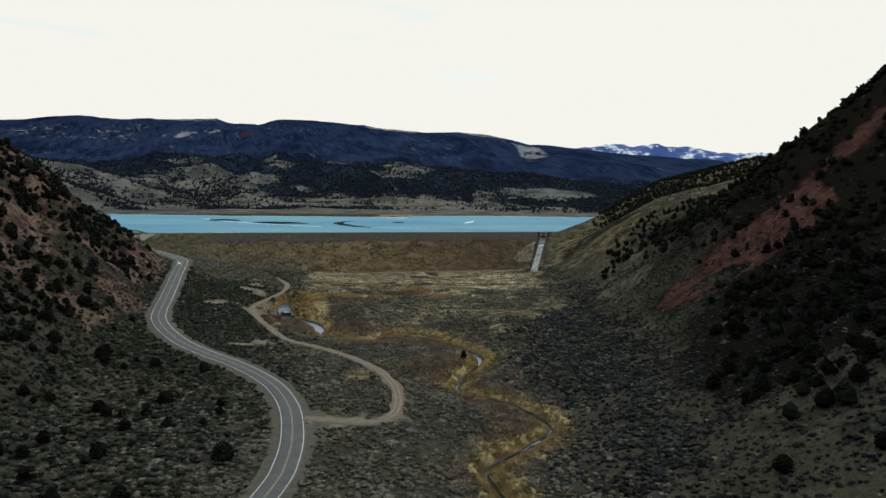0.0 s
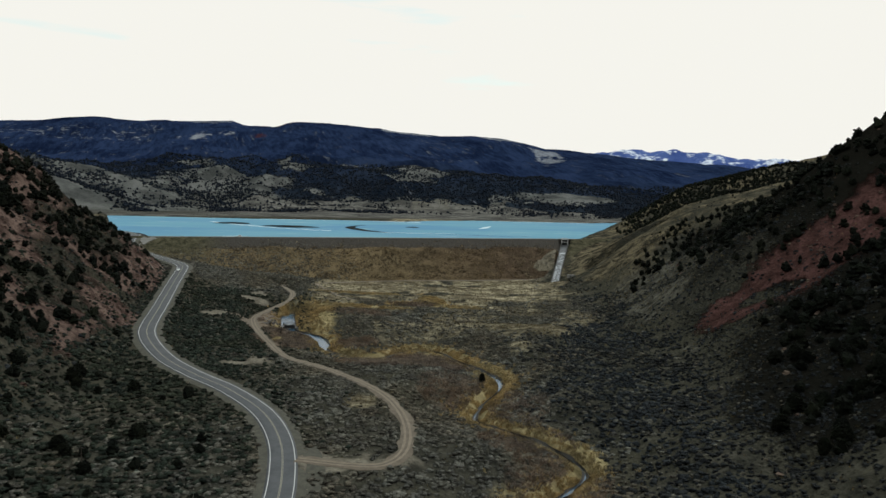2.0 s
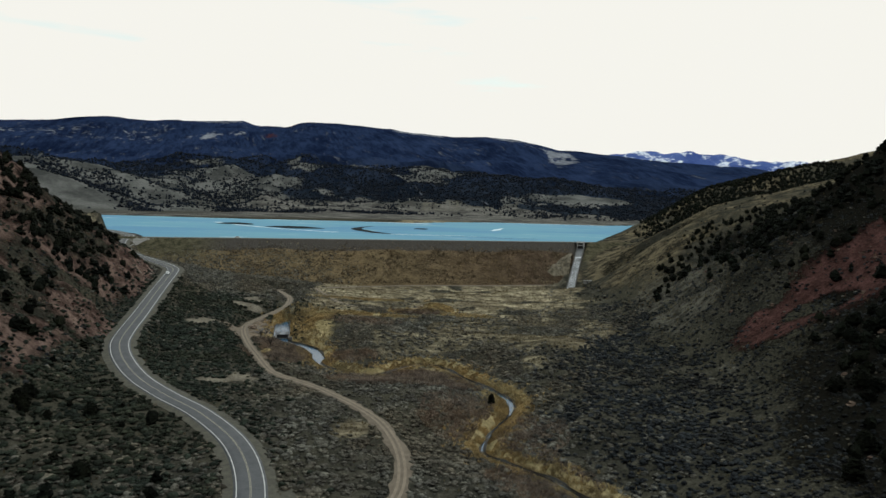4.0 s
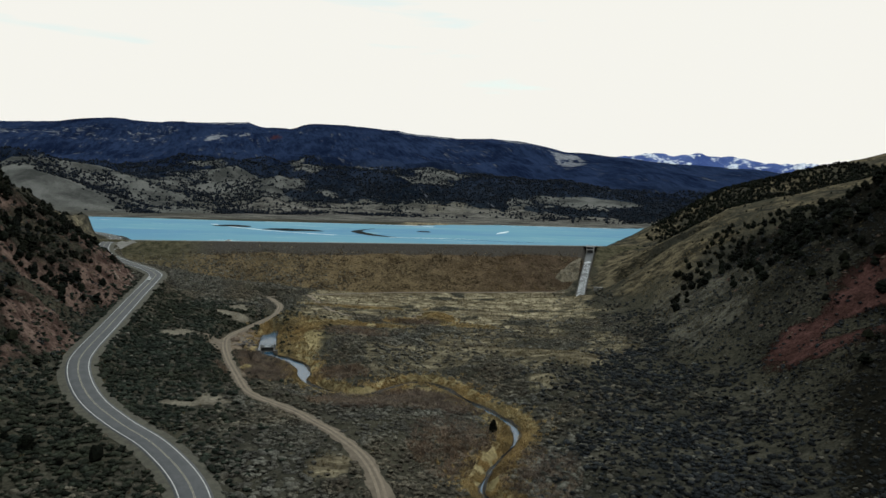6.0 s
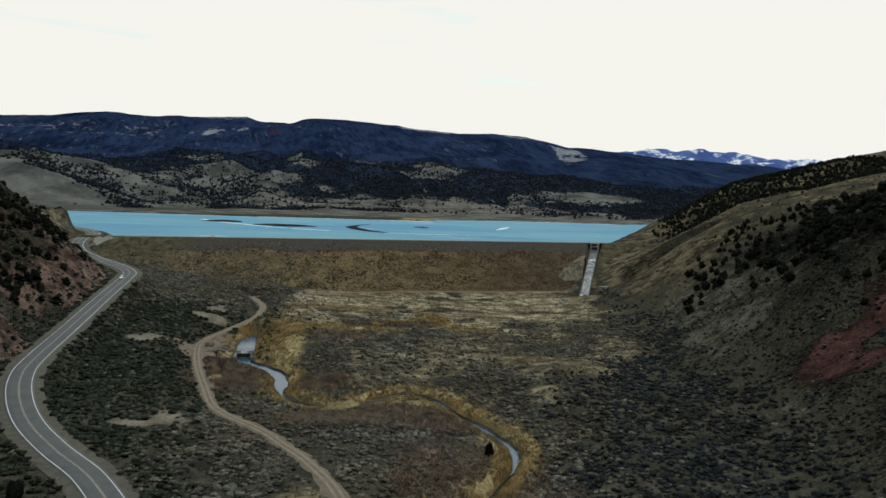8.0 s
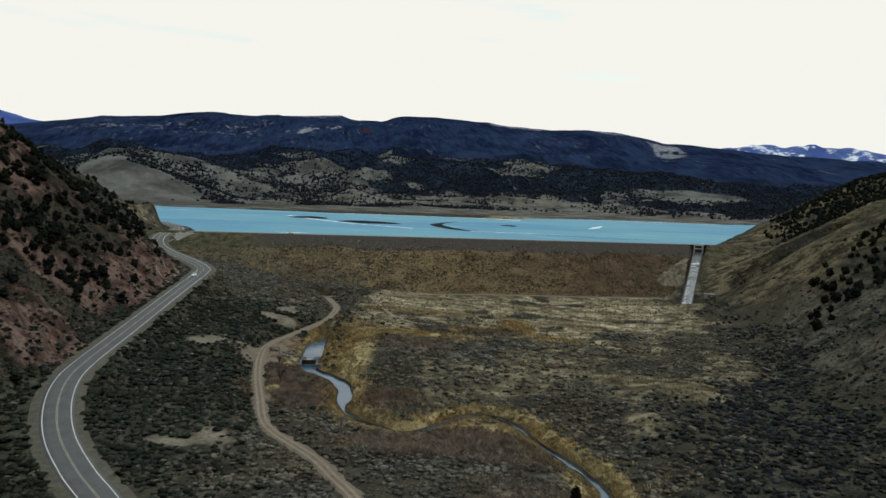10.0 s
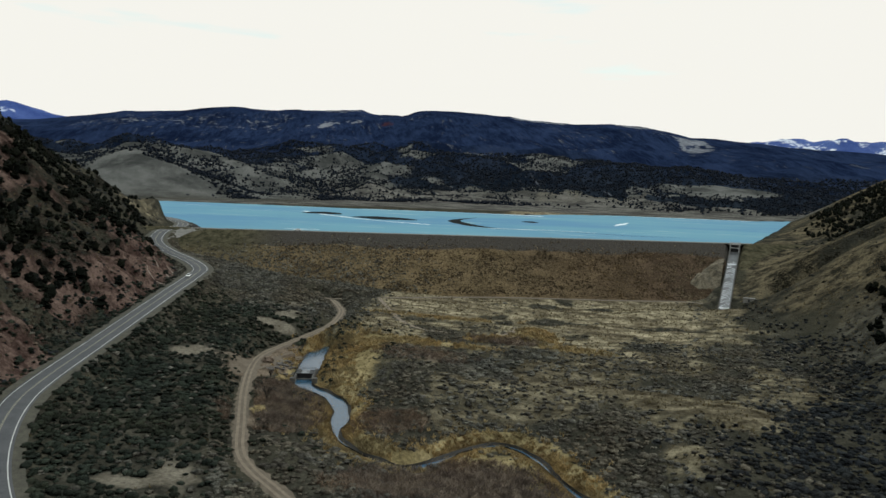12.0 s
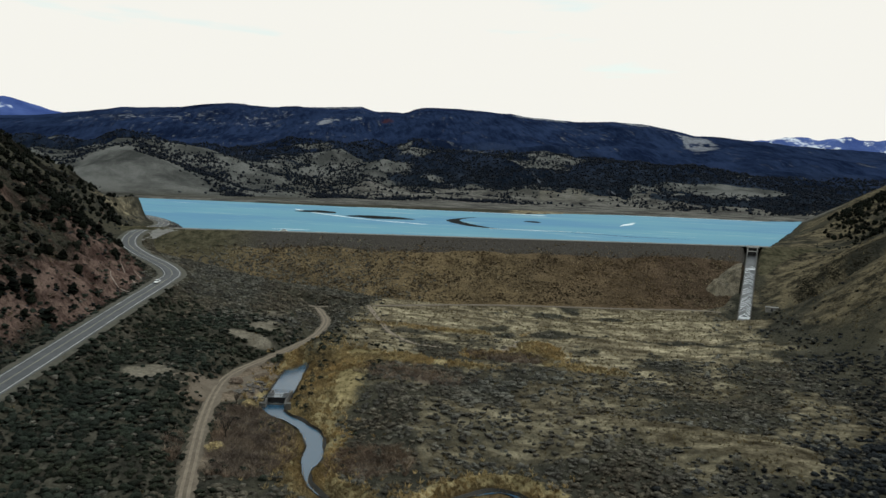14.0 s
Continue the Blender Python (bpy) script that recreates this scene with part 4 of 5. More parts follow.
keep = clear_of(x, y) & (rs.rand(len(x)) < .45 + .6 * sm(.4, .6, fbm(x, y, 14, 3)))
x, y = x[keep], y[keep]
tagged(new("valley_brush", scatter("valley_brush", mops, seat(x, y), rs.uniform(.6, 1.7, len(x)), M_SAGE, None, 21)), "grey-green sagebrush further down the valley floor", "sagebrush", kind="stuff")

# dry grass tufts on the open flats and the tan slopes
tufts = [blade_template(rs, 5, .5, .14) for i in range(6)]
x, y = points_in(rs, 80000, -240, 200, 150, 760)
za, zb, zm, zk = zones(x, y)
keep = (rs.rand(len(x)) < (.05 + .80 * za[:, 1]) * (1 - .8 * sm(560, 620, y) * sm(85, 110, x))) & clear_of(x, y, 6, 3, 6)
x, y = x[keep], y[keep]
grass = new("dry_grass", scatter("dry_grass", tufts, seat(x, y), rs.uniform(.4, 1.0, len(x)), M_DRY))
tagged(grass, "pale dry grass tufts between the sagebrush", "dry grass", kind="stuff")

x, y = points_in(rs, 6000, 90, 300, 540, 850)
right = -near_line(x, y, RIGHT_TOE)[0]
keep = (right > 4) & (rs.rand(6000) < .06) & clear_of(x, y)
x, y = x[keep], y[keep]
tagged(new("slope_brush", scatter("slope_brush", shrubs, seat(x, y), rs.uniform(.5, 1.3, len(x)), [M_INSHADE, M_DUSK], None, 6, 15)), "small dusky shrubs dotted over the tan spur", "brush", kind="stuff")

# small brush all over the two hillsides
x, y = points_in(rs, 62000, -470, 320, 95, 740)
left, right = near_line(x, y, LEFT_TOE)[0], -near_line(x, y, RIGHT_TOE)[0]
keep = ((left > 3) & (left < 170) | (right > 3) & (right < 190)) & (rs.rand(len(x)) < (.42 - .12 * sm(0, 20, right) * sm(240, 300, y) + .16 * sm(0, 20, right) * (1 - sm(230, 270, y))) * (.4 + fbm(x, y, 16, 3)) * (1 - .92 * sm(528, 565, y) * sm(0, 50, x)) * (1 - .45 * zones(x, y)[0][:, :2].max(1))) & clear_of(x, y, 6.5)
x, y = x[keep], y[keep]
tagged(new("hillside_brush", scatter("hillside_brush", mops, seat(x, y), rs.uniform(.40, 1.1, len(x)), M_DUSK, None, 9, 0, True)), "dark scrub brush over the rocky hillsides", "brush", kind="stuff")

# golden reeds along the creek
blades = [blade_template(rs, 9, .8, .17) for i in range(8)]
k = rs.randint(len(CREEK), size=52000)
off = rs.normal(0, 1, (52000, 2))
off /= np.linalg.norm(off, axis=1)[:, None]
dist = .9 + rs.exponential(2.9, 52000)
wide = (CREEK[k, 1] > 425) & (off[:, 0] > 0)
dist = np.where(wide, 3 + rs.uniform(0, 17, 52000), dist)
x, y = CREEK[k, 0] + off[:, 0] * dist, CREEK[k, 1] + off[:, 1] * dist
xb, yb = points_in(rs, 14000, -110, 20, 470, 550)
zr, _, _, _ = zones(xb, yb)
kb = rs.rand(14000) < zr[:, 2]
x, y = np.concatenate([x, xb[kb]]), np.concatenate([y, yb[kb]])
dc, at = near_line(x, y, CREEK[::3])
keep = ((np.abs(dc) > np.interp(at, np.arange(len(CREEK[::3])), hw[::3]) + .4) | (y > 476)) & (np.abs(near_line(x, y, TRACK[::3])[0]) > 3) & (y > 150) & (fbm(x, y, 9, 2) > .3) & (rs.rand(len(x)) > .15 * (1 - sm(280, 315, y))) & ~((np.hypot(x + 97, y - 428) < 8))
x, y = x[keep], y[keep]
reeds = new("reeds", scatter("reeds", blades, seat(x, y), rs.uniform(0.7, 1.35, len(x)), M_REED))
tagged(reeds, "tall dry golden reeds lining the creek banks", "reeds", kind="stuff")

# leafless willow brush in the creek bends
twigs = [blade_template(rs, 11, 1.0, .08) for i in range(8)]
bx, by = [], []
for cx, cy, rx, ry, n in WILLOWS:
    a, r = rs.rand(n) * 6.283, rs.rand(n) ** .7 * 1.15
    bx.append(cx + rx * r * np.cos(a))
    by.append(cy + ry * r * np.sin(a))
x, y = np.concatenate(bx), np.concatenate(by)
keep = clear_of(x, y, 6, 4, 5)
x, y = x[keep], y[keep]
brush = new("willow_brush", scatter("willow_brush", twigs, seat(x, y), rs.uniform(0.9, 1.9, len(x)), M_BROWN))
tagged(brush, "leafless reddish-brown willow brush beside the creek", "willow brush", kind="stuff")

# shrubs and stones on the face of the dam
stones = [dome_template(rs, ((1.0, 0.0), (0.7, 0.5)), 5, .7, .3) for i in range(6)]
s_, w_ = rs.uniform(6, DAM_LEN - 26, 34000), rs.uniform(7, 76, 34000)
keep = rs.rand(34000) < .9 * sm(35, 95, s_ + 25 * (rs.rand(34000) - .5)) * (.10 + .90 * sm(14, 26, w_)) * (.85 + .2 * sm(.35, .6, fbm(s_, w_, 5, 2)))
s_, w_ = s_[keep], w_[keep]
chd = near_line(*(CREST_L[None] + AX[None] * s_[:, None] + DN[None] * w_[:, None]).T, CHUTE)[0]
s_, w_ = s_[chd > 9], w_[chd > 9]
P2 = CREST_L[None] + AX[None] * s_[:, None] + DN[None] * w_[:, None]
z = CREST_Z - np.maximum(w_ - 4, 0) * 0.41 - .25
p = np.column_stack([P2, z])
half = rs.rand(len(p)) < .5
M_DAMBUSH = leafy("dry_shrubs", (0.062, 0.045, 0.027), (0.235, 0.172, 0.098), (0.110, 0.080, 0.047))
M_STONE = leafy("riprap_stone", (0.150, 0.112, 0.066), (0.520, 0.415, 0.275), (0.270, 0.205, 0.122))
tagged(new("dry_shrubs", scatter("dry_shrubs", mops, p[half], rs.uniform(.35, .75, half.sum()), M_DAMBUSH)), "dry brown shrubs covering the dam face", "shrubs", kind="stuff")
tagged(new("riprap", scatter("riprap", stones, p[~half], rs.uniform(.35, .85, (~half).sum()), M_STONE)), "loose pale stones strewn over the dam face", "stones", kind="stuff")

s_, w_ = rs.uniform(2, 190, 9000), rs.uniform(12, 82, 9000)
keep = rs.rand(9000) < (1 - sm(70, 190, s_)) * sm(10, 50, w_ - .15 * (60 - s_)) * .75
s_, w_ = s_[keep], w_[keep]
P2 = CREST_L[None] + AX[None] * s_[:, None] + DN[None] * w_[:, None]
tagged(new("abutment_brush", scatter("abutment_brush", mops, np.column_stack([P2, CREST_Z - np.maximum(w_ - 4, 0) * .41 - .2]), rs.uniform(.4, 1.0, len(P2)), M_SAGE, None, 12)), "low grey sagebrush creeping up the dam abutment", "brush", kind="stuff")

# stones along the waterline by the crest
s_ = rs.uniform(-34, DAM_LEN - 20, 2600)
w_ = -rs.uniform(4.5, 9, 2600)
P2 = CREST_L[None] + AX[None] * s_[:, None] + DN[None] * w_[:, None]
p = np.column_stack([P2, CREST_Z - (-w_ - 4) * .5 - .1])
tagged(new("shore_riprap", scatter("shore_riprap", stones, p, rs.uniform(.3, 1.0, len(p)), M_STONE, seed=4)), "grey riprap stones along the upstream waterline", "stones", kind="stuff")

# rock outcrops on the hillsides
x, y = points_in(rs, 9000, -330, 260, 200, 760)
left, right = near_line(x, y, LEFT_TOE)[0], -near_line(x, y, RIGHT_TOE)[0]
za, zb, zm, zk = zones(x, y)
keep = (rs.rand(len(x)) < .6 * sm(2, 12, left) * za[:, 0] + .25 * sm(5, 20, left) + .4 * sm(8, 30, right) * za[:, 0] + .10 * sm(8, 30, right) * (1 - sm(520, 570, y))) & clear_of(x, y, 6.5)
x, y = x[keep], y[keep]
rock = Nodes("red_sandstone", .95, spec=.1)
M_ROCK = rock.done(rock.mix(rock.geo.outputs["Random Per Island"], (0.085, 0.045, 0.036), (0.230, 0.165, 0.125)))
tagged(new("outcrop_rocks", scatter("outcrop_rocks", stones, seat(x, y, .2), rs.uniform(.4, 1.5, len(x)) ** 1.3, M_ROCK, seed=8)), "reddish sandstone rocks jutting from the slopes", "rocks", kind="stuff")

# junipers: where they stand
x, y = points_in(rs, 37000, -490, 400, 120, 960)
left, right = near_line(x, y, LEFT_TOE)[0], -near_line(x, y, RIGHT_TOE)[0]
n1, n2 = fbm(x, y, 30, 3), fbm(x + 77, y, 60, 3)
za, zb, zm, zk = zones(x, y)
dens = (.42 + .42 * sm(370, 420, y)) * sm(-4, 24, left) * (.24 + .25 * sm(400, 450, y) + sm(.40, .56, n1)) * (1 - .9 * za[:, 0] * (1 - sm(16, 34, left)))
dens = np.maximum(dens, .60 * sm(4, 40, right - 26 * sm(320, 370, y)) * (.25 + sm(.38, .58, n1)) * (1 - .88 * np.clip(za[:, 1] * sm(520, 570, y), 0, 1)) * (1 - .60 * za[:, 0]))
dens = np.maximum(dens, .75 * sm(50, 78, right) * sm(290, 330, y) * (1 - sm(440, 500, y)) * (.4 + .6 * sm(.36, .5, n1)) * (1 - .62 * za[:, 0]))
up = sm(28, 62, right + 22 * (n2 - .5)) * sm(395, 440, y) * (1 - sm(535, 572, y - .25 * right))
dens = np.maximum(dens, .95 * up * (.55 + .45 * sm(.36, .5, n1)))
dens = dens * (1 - .75 * (sm(4, 14, right) * (1 - sm(26, 44, right)) * sm(370, 410, y)))
dens = dens * (1 - .92 * (1 - sm(26, 40, right + 14 * (n2 - .5))) * sm(0, 3, right) * (1 - sm(320, 350, y)))
dens = np.maximum(dens, 1.15 * blob(x, y, 138, 258, 36, 27, 12) * sm(22, 32, right))
dens = np.maximum(dens, .40 * sm(34, 56, right) * sm(255, 275, y) * (1 - sm(320, 350, y)) * (.4 + .6 * sm(.40, .52, n1)))
dens = np.maximum(dens, .85 * blob(x, y, -206, 424, 26, 26) * sm(6, 16, left) + .5 * sm(24, 44, left) * sm(.40, .52, n1) * sm(300, 340, y) * (1 - sm(640, 700, y)))
dens = dens * (1 - .96 * sm(528, 562, y - .16 * right) * sm(-5, 5, right))
dens = np.maximum(dens, .62 * sm(24, 56, right) * (1 - sm(262, 330, y + 80 * (n2 - .5))) * sm(190, 210, y) * (.45 + sm(.34, .5, n1)))
dens = np.maximum(dens, .15 * sm(-75, -30, left) * (1 - sm(270, 320, y)))
dens = np.maximum(dens, .95 * sm(40, 58, right + 12 * (n2 - .5)) * sm(690, 760, y) * (.45 + sm(.40, .55, n1)))
dens = np.maximum(dens, .75 * sm(24, 44, right) * sm(745, 800, y))
dens = np.maximum(dens, .6 * blob(x, y, 150, 540, 17, 46, -35))
keep = (rs.rand(len(x)) < dens) & (x > -480) & ((x < 310) | (y > 600)) & clear_of(x, y, 12, 6, 16) & (np.hypot(x + 322, y - 672) > 16)
x, y = x[keep], y[keep]
hts = rs.uniform(2.2, 6.2, len(x)) * (1 - .25 * sm(500, 600, y)) 
near = ((y < 315) & (np.abs(x) < 190))
near &= np.cumsum(near) <= 290

crowns = [clump_template(rs, 110, 1, .43, .095, .88) for i in range(6)]
stand_crowns = [clump_template(rs, 4, 1, .40, .18, .97) for i in range(16)]
trees = new("juniper_stand", scatter("juniper_stand", stand_crowns, seat(x[~near], y[~near], .2), hts[~near], M_JUNIPER))
tagged(trees, "dark green junipers dotted over the rocky slopes", "junipers", kind="stuff")


def limb(bm, a, b, r0, r1, n=6):
    a, b = Vector(a), Vector(b)
    q = (b - a).to_track_quat("Z", "Y")
    rings = []
    for c, r in ((a, r0), (b, r1)):
        rings.append([bm.verts.new(c + q @ Vector((r * math.cos(6.2832 * i / n), r * math.sin(6.2832 * i / n), 0))) for i in range(n)])
    for i in range(n):
        bm.faces.new((rings[0][i], rings[0][(i + 1) % n], rings[1][(i + 1) % n], rings[1][i]))
    bm.faces.new(rings[1])


def bm_mesh(name, bm, mat, smooth=False):
    me = bpy.data.meshes.new(name)
    bmesh.ops.recalc_face_normals(bm, faces=bm.faces[:])
    bm.to_mesh(me)
    bm.free()
    me.materials.append(mat)
    if smooth:
        me.polygons.foreach_set("use_smooth", np.full(len(me.polygons), True))
    return me


def juniper(i):
    root = tagged(new("juniper"), "dark green bushy juniper on the sage slope", "tree", "junipers")
    bm = bmesh.new()
    limb(bm, (0, 0, -.08), (.02, .01, .28), .055, .035)
    limb(bm, (.02, .01, .25), (.14, .06, .55), .03, .012)
    limb(bm, (.02, .01, .22), (-.12, .08, .5), .028, .012)
    limb(bm, (.02, .01, .28), (0, -.05, .82), .032, .008)
    part("trunk", bm_mesh("trunk", bm, M_BARK), root)
    part("crown", mesh_from("crown", *crowns[i], M_JUNIPER), root)
    return root


protos = [juniper(i) for i in range(6)]
ids = np.where(near)[0]
gzs = on_ground(x, y)
spots = [pose(x[i], y[i], gzs[i] - .1, 0, 0, rs.uniform(0, 360)) @ Matrix.Diagonal((hts[i] * rs.uniform(.85, 1.2), hts[i] * rs.uniform(.85, 1.2), hts[i], 1)) for i in ids]
for n_, m in enumerate(spots[6:]):
    copy_thing(protos[n_ % 6], m)
for o, m in zip(protos, spots):
    o.matrix_basis = m

# trees on the hills beyond the lake
far_trees = [clump_template(rs, 1, 1, .10, .62) for i in range(10)]
x, y = points_in(rs, 125000, -1500, 900, 1100, 2300)
r, az = np.hypot(x, y - 200), np.degrees(np.arctan2(x, y - 200))
za, zb, zm, zk = zones(x, y)
n1, n2 = fbm(x, y, 70, 4), fbm(x, y, 190, 3)
dens = sm(.48, .58, n1 + .25 * (zb[:, 0] - .3)) * sm(1180 + 330 * sm(6, -4, az) * sm(-24, -16, az), 1420 + 330 * sm(6, -4, az) * sm(-24, -16, az), r) * .5 * (1 - np.clip(2 * blob(x, y, 275, 1890, 125, 58), 0, 1)) * (1 - np.clip(1.5 * blob(x, y, -765, 1270, 115, 105), 0, 1))
dens = np.maximum(dens, .4 * sm(1380, 1600, r) * zb[:, 0])
dens = np.maximum(dens, .34 * sm(1230, 1330, r) * sm(-8, -20, az) * sm(.42, .52, n1) * (1 - np.clip(1.6 * blob(x, y, -765, 1265, 110, 100), 0, 1)))
dens = np.maximum(dens, .10 * sm(1220, 1450, r) * sm(.40, .5, n2) * (1 - np.clip(1.5 * blob(x, y, -765, 1270, 115, 105), 0, 1)) * (1 - np.clip(2 * blob(x, y, 275, 1890, 125, 58), 0, 1)))
gully = 1 - sm(.03, .10, np.abs(fbm(x, y, 130, 4) - .5))
spine = 1 - sm(6, 30, np.abs(near_line(x, y, [(-775, 1335), (-700, 1385), (-640, 1330), (-560, 1262)])[0]))
bare = np.clip(1.6 * blob(x, y, -760, 1262, 110, 95), 0, 1)
hills = sm(-3, -9, az) * (1 - sm(1750, 1950, r))
dens = np.maximum(dens, .42 * sm(-19, -14, az) * (1 - sm(4, 9, az)) * sm(1480, 1600, r + 160 * (n1 - .5)) * (1 - sm(1900, 2100, r)))
dens = dens * (1 - .35 * hills) + hills * (.55 * gully * sm(1200, 1300, r) * (1 - bare) + .9 * spine)
keep = (rs.rand(len(x)) < dens) & (np.abs(az) < 45) & ~inside(x, y, LAKE)
x, y = x[keep], y[keep]
# needles tinted blue to paint in the haze over the lake
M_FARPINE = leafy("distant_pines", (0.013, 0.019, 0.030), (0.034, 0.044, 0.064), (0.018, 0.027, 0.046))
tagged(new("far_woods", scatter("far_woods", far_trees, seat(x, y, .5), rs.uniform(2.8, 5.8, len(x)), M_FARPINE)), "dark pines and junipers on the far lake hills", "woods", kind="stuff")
# ---------------------------------------------------------------- built things


def box(bm, lo, hi, bevel=0.0):
    r = bmesh.ops.create_cube(bm, size=1.0)
    v = r["verts"]
    for q in v:
        q.co = Vector([lo[i] + (q.co[i] + .5) * (hi[i] - lo[i]) for i in range(3)])
    if bevel:
        bmesh.ops.bevel(bm, geom=list({e for q in v for e in q.link_edges}), offset=bevel, segments=1, affect='EDGES')
    return v


def prism(bm, profile, x0, x1):
    """A (y, z) outline drawn out from x0 to x1."""
    a = [bm.verts.new((x0, y, z)) for y, z in profile]
    b = [bm.verts.new((x1, y, z)) for y, z in profile]
    n = len(profile)
    bm.faces.new(a)
    bm.faces.new(b[::-1])
    for i in range(n):
        bm.faces.new((a[i], b[i], b[(i + 1) % n], a[(i + 1) % n]))


M_ICEFOAM = plain("frozen_spray", (1.45, 1.50, 1.56), (1.68, 1.70, 1.74), .5, .6, .4)
M_WETSLAB = plain("wet_spillway_slab", (0.150, 0.152, 0.158), (0.260, 0.263, 0.272), .3, .5, .2)
M_OLDWALL = plain("old_chute_wall", (0.130, 0.124, 0.116), (0.225, 0.215, 0.205), .35, .9, .3)
M_DARKGATE = plain("dark_gate_steel", (0.03, 0.033, 0.036), (0.06, 0.064, 0.068), 1.0, .6, .1)


def spillway():
    """A concrete chute down the abutment: slab, two walls, crest bridge with gate, sill and frozen spray."""
    base, top = Vector(CHUTE[1]), Vector(CHUTE[2])
    run = Vector((top.x - base.x, top.y - base.y, 0)).length
    rise = top.z - base.z
    yaw = math.degrees(math.atan2(-(top.x - base.x), top.y - base.y))
    root = tagged(new("spillway_chute"), "straight concrete spillway chute streaked with frozen spray", "spillway")
    root.matrix_basis = pose(base.x, base.y, base.z, 0, 0, yaw)
    h = 2.8

    def zt(y):
        return rise * min(max(y / run, 0), 1) - (0.9 if y < -3 else 0)
    ys = [-12, -4, 0, run * .25, run * .5, run * .75, run, run + 10]
    bm = bmesh.new()
    prism(bm, [(y, zt(y)) for y in ys] + [(y, zt(y) - .8) for y in ys[::-1]], -h, h)
    part("slab", bm_mesh("slab", bm, M_WETSLAB), root, "wet grey concrete floor slab")
    for s in (-1, 1):
        bm = bmesh.new()
        prism(bm, [(y, zt(y) + 1.9 - (.7 if y < -8 else 0)) for y in ys] + [(y, zt(y) - .8) for y in ys[::-1]], s * h, s * (h + .45))
        part("side_wall", bm_mesh("side_wall", bm, M_OLDWALL), root)
    bm = bmesh.new()
    prism(bm, [(0.2, zt(0) + .02), (0.6, zt(0) + .8), (1.4, zt(0) + .85), (1.8, zt(1.8) + .05)], -h, h)
    part("end_sill", bm_mesh("end_sill", bm, M_ICEFOAM), root, "white ice-covered end sill")
    bm = bmesh.new()
    prism(bm, [(run * .74, zt(run * .74) + .02), (run * .745, zt(run * .745) + .35), (run * .755, zt(run * .755) + .02)], -h, h)
    part("step_edge", bm_mesh("step_edge", bm, M_ICEFOAM), root, "pale iced step across the slab")
    # zigzag waves of frozen spray, broader and whiter downhill
    rr = random.Random(3)
    y0 = 2.5
    while y0 < run * .78:
        q0 = y0 / run
        for s in (-1, 1):
            if rr.random() < .06 + .22 * q0:
                continue
            bm = bmesh.new()
            last = None
            w = (1.05 - .65 * q0) * rr.uniform(.7, 1.3)
            x0, x1 = s * (h - .15), s * rr.uniform(-.9, .5)
            long = rr.uniform(3.2, 5.6) * (1.1 - .5 * q0)
            for j in range(8):
                q = j / 7
                xx = x0 + (x1 - x0) * q + .12 * math.sin(q * 9 + y0)
                yy = y0 + q * long + rr.uniform(-.12, .12)
                zz, wq = zt(yy), w * (1.1 - .7 * q)
                row = [bm.verts.new((xx, yy - wq, zz + .03)), bm.verts.new((xx, yy, zz + .28 - .15 * q)), bm.verts.new((xx, yy + wq, zz + .05))]
                if last:
                    bm.faces.new((last[0], last[1], row[1], row[0]))
                    bm.faces.new((last[1], last[2], row[2], row[1]))
                last = row
            part("spray_ridge", bm_mesh("spray_ridge", bm, M_ICEFOAM), root, "white frozen spray ridge")
        y0 += rr.uniform(2.3, 4.2) * (1.15 - .5 * q0)
    bridge = new("crest_bridge")
    bridge.parent = root
    zc = CREST_Z - base.z
    bm = bmesh.new()
    box(bm, (-h - 1, run - 1.5, zc - .55), (h + 1, run + 5.5, zc - .05), .06)
    part("deck", bm_mesh("deck", bm, M_CONCRETE), bridge)
    for s in (-1, 1):
        bm = bmesh.new()
        box(bm, (s * (h + .02) - (.6 if s < 0 else 0), run - 2.2, rise - .7), (s * (h + .02) + (.6 if s > 0 else 0), run + 6, zc - .5), .05)
        part("pier", bm_mesh("pier", bm, M_CONCRETE), bridge)
    bm = bmesh.new()
    box(bm, (-h, run + .2, rise - .1), (h, run + .5, zc - .6))
    part("gate", bm_mesh("gate", bm, M_DARKGATE), bridge, "dark steel spillway gate")
    bm = bmesh.new()
    for s in (-1, 1):
        box(bm, (s * h - .22, run - 3.0, rise - .2), (s * h + .22, run - 2.6, zc + .4), .03)
    for z0 in (zc - .1, max(zc - 2.7, rise + .9)):
        box(bm, (-h - .2, run - 3.05, z0), (h + .2, run - 2.55, z0 + .5), .03)
    part("gate_frame", bm_mesh("gate_frame", bm, M_WHITE), bridge, "pale painted steel gate frame")
    for yy in (run - 1.3, run + 5.3):
        bm = bmesh.new()
        for z0 in (.55, 1.05):
            limb(bm, (-h - 1, yy, zc + z0), (h + 1, yy, zc + z0), .07, .07, 5)
        for i in range(6):
            xx = -h - 1 + i * (2 * h + 2) / 5
            limb(bm, (xx, yy, zc - .1), (xx, yy, zc + 1.1), .06, .06, 5)
        part("railing", bm_mesh("railing", bm, M_WHITE), bridge, "pale painted pipe railing")
    return root


spillway()


M_OLDCONC = plain("stained_concrete", (0.120, 0.114, 0.104), (0.225, 0.214, 0.196), .6, .85, .3)


